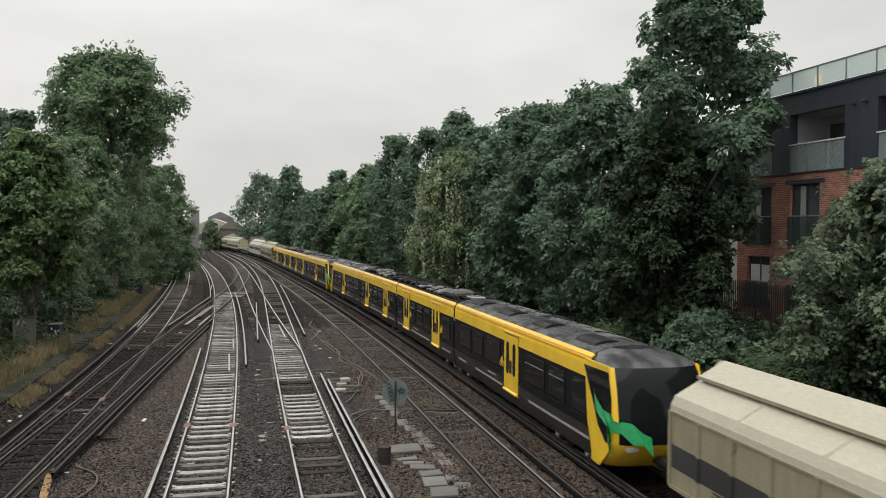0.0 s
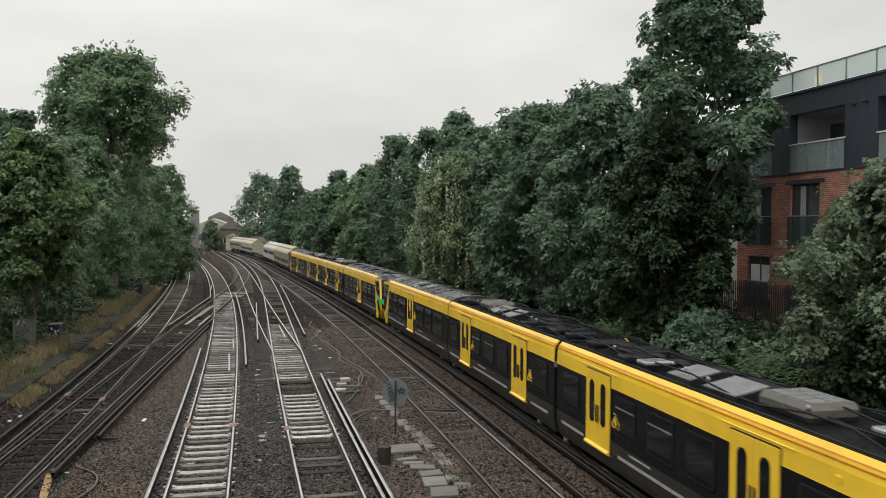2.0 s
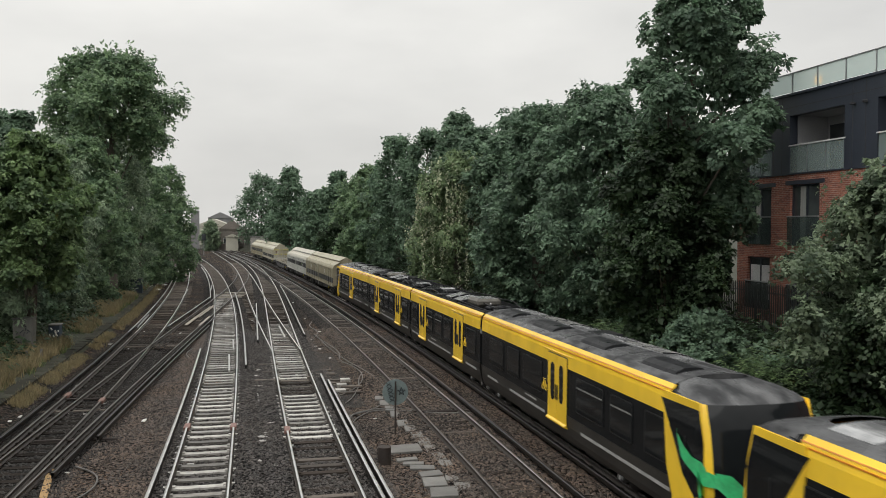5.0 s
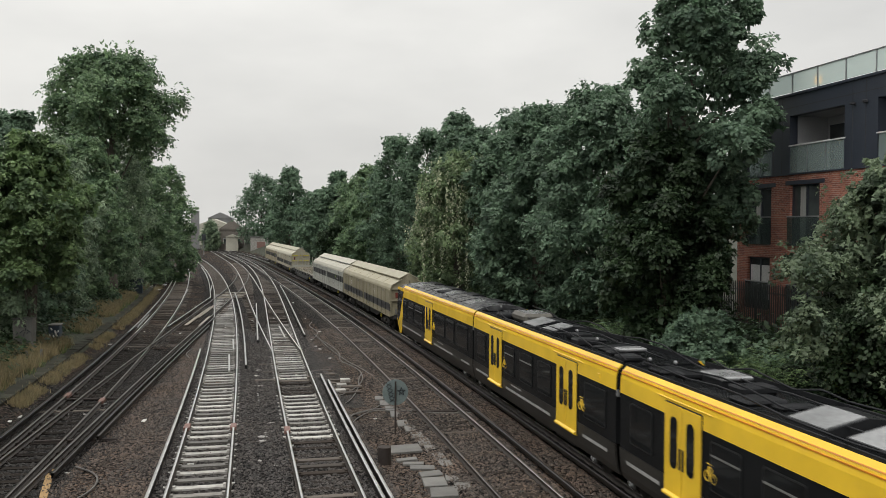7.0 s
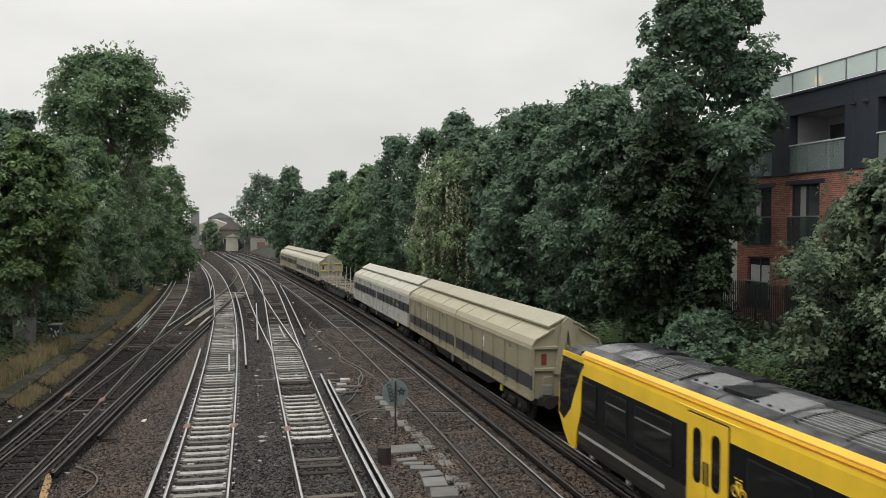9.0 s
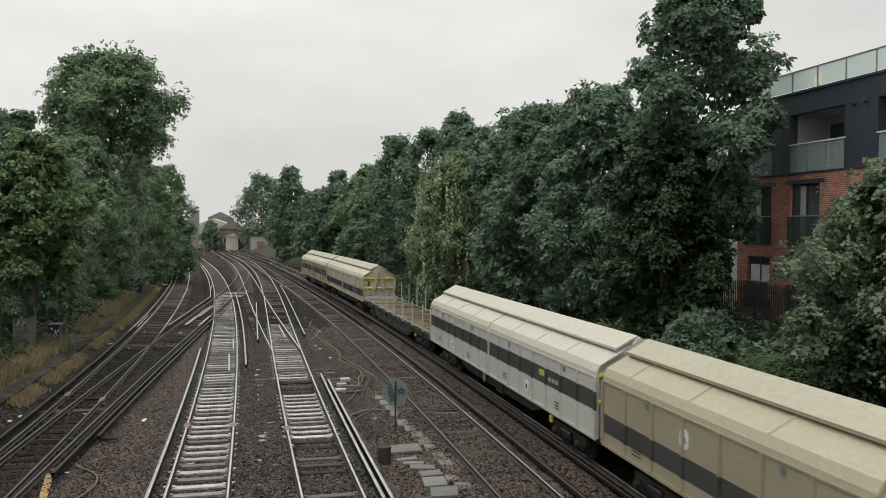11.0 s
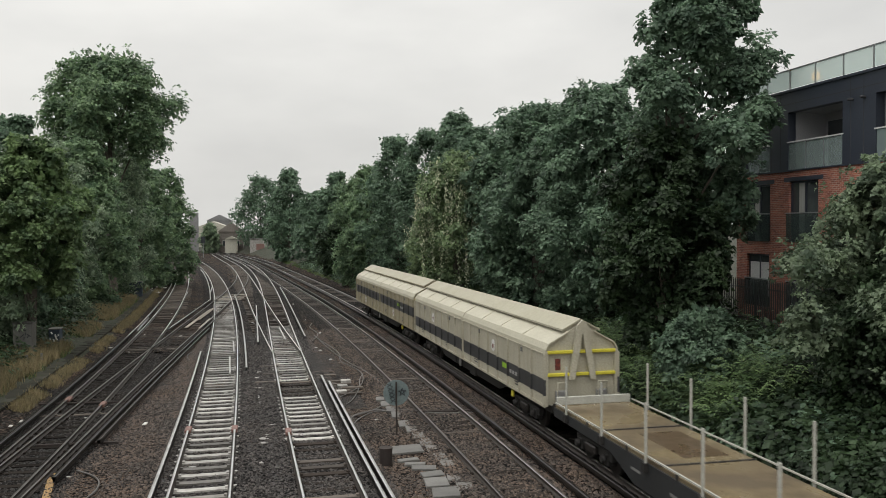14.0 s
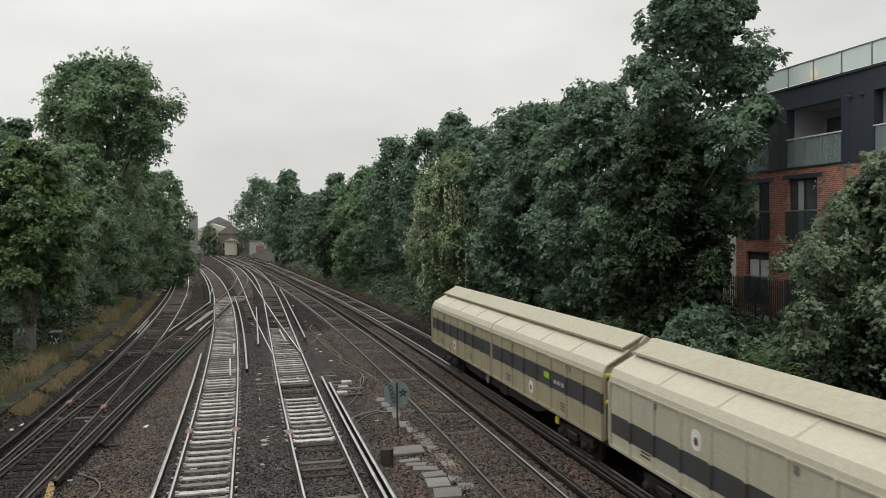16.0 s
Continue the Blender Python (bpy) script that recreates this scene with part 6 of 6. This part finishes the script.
for x, y in ((3.1, 36.1), (2.95, 34.9), (3.35, 37.3)):
    lying("points_box", x, y, 0.42, 0.36, 0.16, 3, M_CONC, "pale grey points equipment box", "equipment box")
for x, y, l, a in ((-5.15, 28.35, 1.0, 82), (-6.5, 28.4, 1.3, 88), (-7.1, 35.0, 3.2, 86), (6.4, 30.4, 2.4, 84)):
    lying("rusty_bar", x, y, 0.08, l, 0.07, a, M_RUST, "rusty brown steel bar across the sleepers", "steel bar", "", 0.05)
# weathered boards by the crossing
for x, y, l, a in ((-5.0, 66, 13, -3.5), (-4.7, 69, 9, -3.5), (-4.3, 62, 6, -3.2)):
    lying("timber_board", x, y, 0.22, l, 0.06, a, M_DRYWOOD, "pale weathered board beside the crossover rail", "board", "boards by the crossover", 0.1)
for x, y, w in ((-3.4, 84, 2.4), (-3.6, 82.5, 2.4), (-3.2, 86, 2.4), (-3.1, 88, 2.2)):
    lying("crossing_timber", x, y, w, 0.5, 0.06, 2, M_DRYWOOD, "pale timber at the track crossing", "timber", "timbers at the crossing", 0.06)
for x, y, l in ((-1.9, 49.5, 4), (-1.85, 43, 5), (0.9, 55, 6), (-8.0, 88, 10), (-8.6, 63, 8), (-6.0, 96, 9)):
    lying("spare_rail", x, y, 0.09, l, 0.1, 2.5, M_COND, "short length of spare rail lying between the tracks", "rail", "spare rails", 0.06)
# painted marks clamped on rails
for f, o, ys_ in ((X1, -0.75, (35.5,)), (X1, 0.75, (34.2,)), (X2, -0.75, (29.2,)), (X2, 0.75, (29.0,)), (X3, -0.75, (28.2,))):
    for y in ys_:
        x = float(f(y)) + o
        ob = part("rail_clamp", boxes([(-0.1, 0.1, -0.3, 0.3, -0.12, 0.012)], 0.02), M_PINK)
        ob.matrix_basis = Matrix.Translation((x, y, 0))
        tagged(ob, "faded red clamp round a rail", "rail clamp", "red rail clamps")
# litter
bits = []
rb = np.random.default_rng(8)
for i in range(60):
    x, y = rb.uniform(-9, 5), rb.uniform(21, 80)
    bits.append((x, y, rb.uniform(0.06, 0.22), rb.uniform(0.05, 0.2)))
for i in range(26):
    y = rb.uniform(92, 110)
    bits.append((float(X1(y)) - rb.uniform(1.6, 3.2), y, rb.uniform(0.2, 0.6), rb.uniform(0.2, 0.6)))
bm = bmesh.new()
for x, y, w, d in bits:
    m = Matrix.Translation((x, y, bed(x, y) + 0.04)) @ Euler((rb.uniform(-0.3, 0.3), rb.uniform(-0.3, 0.3), rb.uniform(0, 3))).to_matrix().to_4x4() @ Matrix.Diagonal((w, d, 0.03, 1))
    bmesh.ops.create_cube(bm, size=1, matrix=m)
tagged(part("litter", bm, M_WHITEBIT), "scraps of pale litter scattered over the ballast", "litter", kind="stuff")

# cable trough along the verge
trough = tagged(new("cable_trough"), "dark concrete cable trough path along the verge", "cable trough", kind="structure")
lid = boxes([(-0.32, 0.32, -0.485, 0.485, -0.06, 0.04)], 0.012)
lid_me = bpy.data.meshes.new("trough_lid")
lid.to_mesh(lid_me)
lid.free()
M_TROUGH = material("mossy_trough_lid", (0.045, 0.042, 0.036), 0.85, second=(0.03, 0.032, 0.022), scale=1.5, grain=18, bump=0.2, per_object=0.35, spec=0.1)
lid_me.materials.append(M_TROUGH)
for y in np.arange(24, 100, 1.0):
    x = float(X1(y)) - 2.95
    ob = new("trough_lid", lid_me)
    ob.parent = trough
    ob.matrix_basis = Matrix.Translation((x, y, bed(x, y) + 0.02)) @ Euler((radians(rs.uniform(-2, 2)), radians(rs.uniform(-2, 2)), -math.atan(float(X1(y + 1) - X1(y))))).to_matrix().to_4x4()

# flat pale fragments between the running lines
for k in range(14):
    y = rs.uniform(21, 41)
    x = (float(X2(y)) + float(X3(y))) / 2 + rs.uniform(-0.45, 0.5)
    lying("stone_fragment", x, y, rs.uniform(0.12, 0.34), rs.uniform(0.1, 0.22), 0.05, rs.uniform(-40, 40), M_CONC, "pale flat fragment lying on the ballast", "stone", lift=0.035)

# small cabinets among the trees on the verge
for x, y, w, h, mat, lab in ((-11.9, 45.6, 0.9, 1.7, M_SLAB, "grey concrete hut with graffiti among the trees"), (-11.3, 49.3, 0.55, 1.05, M_BLUE, "small graffitied trackside cabinet"), (-12.4, 86.0, 1.2, 1.4, M_BLUE, "blue trackside cabinet under the trees")):
    hut = tagged(new("trackside_cabinet"), lab, "cabinet", "trackside cabinets")
    z = bed(x, y) - 0.1
    part("body", boxes([(x - w / 2, x + w / 2, y - 0.3, y + 0.4, z, z + h)], 0.02), mat, hut)
    part("lid", boxes([(x - w / 2 - 0.04, x + w / 2 + 0.04, y - 0.34, y + 0.44, z + h, z + h + 0.06)], 0.02), M_SLAB, hut)
    bm = bmesh.new()
    for k in range(9):
        a, b = rs.uniform(-0.38, 0.38) * w, rs.uniform(0.25, 0.8) * h
        rod(bm, (x + a, y - 0.31, z + b), (x + a + rs.uniform(-0.2, 0.2) * w, y - 0.31, z + b + rs.uniform(-0.2, 0.2)), 0.02 if mat is M_SLAB else 0.04, None, 5)
    part("graffiti", bm, M_INK if mat is M_SLAB else M_WHITEBIT, hut)
for x, y in ((-11.0, 42.5), (-10.6, 43.5)):
    p = tagged(new("marker_post"), "short marker post in the dry grass", "post", "marker posts")
    part("stake", boxes([(x - 0.05, x + 0.05, y - 0.04, y + 0.04, bed(x, y) - 0.1, bed(x, y) + 0.55)], 0.01), M_SLAB, p)

# ---- the far end of the line ----
M_PALEROOF = material("pale_sheet_roof", (0.5, 0.49, 0.42), 0.6, second=(0.42, 0.4, 0.33), scale=0.3, grain=4, bump=0.0)
M_FARWALL = material("far_brick_wall", (0.21, 0.185, 0.165), 0.9, second=(0.17, 0.155, 0.14), scale=0.4, grain=3, bump=0.0)
M_FARGREY = material("far_grey_wall", (0.22, 0.22, 0.22), 0.8, second=(0.18, 0.18, 0.18), scale=0.3, grain=3, bump=0.0)


def shed(x, y, w, d, eave, ridge, wall, roof, label, windows=0):
    ob = tagged(new("shed"), label, "building")
    part("wall", boxes([(x - w / 2, x + w / 2, y, y + d, -0.5, eave)]), wall, ob)
    bm = bmesh.new()
    prism(bm, [(x - w / 2 - 0.3, eave), (x + w / 2 + 0.3, eave), (x, ridge)], "y", y - 0.3, y + d)
    part("roof", bm, roof, ob)
    for k in range(windows):
        wx = x - w / 2 + w * (k + 0.5) / windows
        wn_ = part("window", boxes([(wx - 0.6, wx + 0.6, y - 0.06, y, 1.6, 3.2)]), M_WHITEBIT, ob)
        part("pane", boxes([(wx - 0.5, wx + 0.5, y - 0.08, y - 0.061, 1.7, 3.1)]), M_WINGLASS, wn_)
    return ob


shed(-9.6, 240, 6.6, 12, 5.6, 8.2, M_FARWALL, M_FARWALL, "brown brick gabled building beyond the tracks", 2)
shed(-16.8, 280, 12, 20, 6.4, 8.8, M_PALEROOF, M_PALEROOF, "pale low sheds beyond the tracks")
shed(-18.0, 340, 9, 20, 9.5, 11.8, M_FARGREY, M_FARGREY, "grey curved warehouse roof in the distance")
shed(-20.6, 255, 2.2, 3, 10.9, 11.0, M_FARGREY, M_FARGREY, "grey tower block chimney in the distance")
shed(-9.4, 236, 3.2, 3, 3.6, 4.4, M_PALEROOF, M_PALEROOF, "small pale lineside hut in the distance")
relay = tagged(new("relay_room"), "pale graffitied equipment hut beside the curve", "hut")
part("body", boxes([(-4.2, 0.2, 220, 224, -0.4, 3.75)], 0.05), M_CONC, relay)
part("roof", boxes([(-4.4, 0.4, 219.8, 224.2, 3.75, 3.9)]), M_SLAB, relay)
part("graffiti", boxes([(-2.6, -0.6, 219.97, 219.99, 1.0, 2.6)]), M_PINK, relay)
signal = tagged(new("ground_signal"), "dark signal head on a short post between the tracks", "signal")
part("post", boxes([(-14.6, -14.45, 205.0, 205.15, -0.3, 3.2)]), M_METAL, signal)
part("head", boxes([(-15.0, -14.1, 204.8, 205.1, 3.2, 4.6)], 0.05), M_INK, signal)
tree(-15.2, 238, 7.6, 2.6, "blue", "pale green tree beyond the tracks", 8000, base=-0.2, leaf=0.7, lobes=20, low=0.0)
for x, y, top, r in ((-38, 250, 10, 8), (-52, 250, 12, 9), (4.5, 240, 9, 5), (8.0, 226, 12, 7), (-70, 260, 13, 10), (18, 215, 14, 8), (14, 190, 15, 7)):
    tree(x, y, top, r, "mid", "distant broadleaf tree beyond the tracks", 6000, base=-0.2, leaf=0.9, lobes=22, low=0.0)
tree(10.5, 152, 9, 5, "mid", "distant shrub on the bank", 6000, leaf=0.6, lobes=20, low=0.0)


# ---- sleepers ----
label_seed = []
for base, f, y0, y1, near, kind, gaps in SLEEPER_PIECES:
    far = []
    step = 0.68
    rng = random.Random(7 + len(label_seed))
    label_seed.append(0)
    for i, y in enumerate(np.arange(y0, min(y1, 160), step)):
        x = float(f(y))
        turn = -math.atan(float(f(y + 0.5) - f(y - 0.5)))
        wood = kind in "wx" or (kind == "n") or (kind == "m" and not (27 < y < 34.5 or 38 < y < 60)) or (kind == "c" and y > 110)
        m = Matrix.Translation((x, y, -0.155 - (0.012 if kind in "xn" else 0) - (0.05 * rng.random() ** 2 if kind in "mwn" and wood else 0.008 * rng.random()))) @ Matrix.Rotation(turn + rng.uniform(-0.012, 0.012), 4, "Z")
        if near[0] <= y <= near[1]:
            ob = new("sleeper", (SLEEPER_G if rng.random() < (0.03 if y < 50 and base in (T1, TX) else 0.45 if kind == "m" else 0.16 if y < 50 else 0.5) and base is not T5 else SLEEPER_O if base in (T1, TX, T5) and y < 52 else SLEEPER_W) if wood else SLEEPER_D if rng.random() < (0.22 if y < 36 else 0.55) else SLEEPER_C)
            ob.parent, ob.matrix_basis = base, m
        else:
            far.append(m)
    # far sleepers in paler grey, the pale sheen of distance put into colour
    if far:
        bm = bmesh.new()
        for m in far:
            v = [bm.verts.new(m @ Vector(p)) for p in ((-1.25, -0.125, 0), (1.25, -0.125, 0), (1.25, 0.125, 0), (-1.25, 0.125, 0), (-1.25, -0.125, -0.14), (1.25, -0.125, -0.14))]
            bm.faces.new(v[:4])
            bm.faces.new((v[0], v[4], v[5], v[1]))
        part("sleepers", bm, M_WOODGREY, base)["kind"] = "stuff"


# ---- what moves ----
SPEED, SLOWING = 13.045, 0.0976


LAG = ((0.0, -1.6), (0.5, -1.2), (1.0, -0.85), (1.5, -0.55), (2.0, -0.3), (2.5, -0.1), (3.0, 0.0), (16.0, 0.0))


def motions():
    times = [0.5 * i for i in range(33)]
    for root, u0, u1 in MOVERS:
        rows = []
        for t in times:
            s = -SPEED * (t - 8) + SLOWING * (t - 8) ** 2 / 2 + (u0 + u1) / 2 + float(np.interp(t, *zip(*LAG)))
            x0, y0, _ = along(D5, s - 5.5)
            x1, y1, _ = along(D5, s + 5.5)
            rows.append((t, pose((x0 + x1) / 2, (y0 + y1) / 2, 0, 0, 0, math.degrees(math.atan2(-(x1 - x0), y1 - y0)))))
        walk(root, rows)


motions()
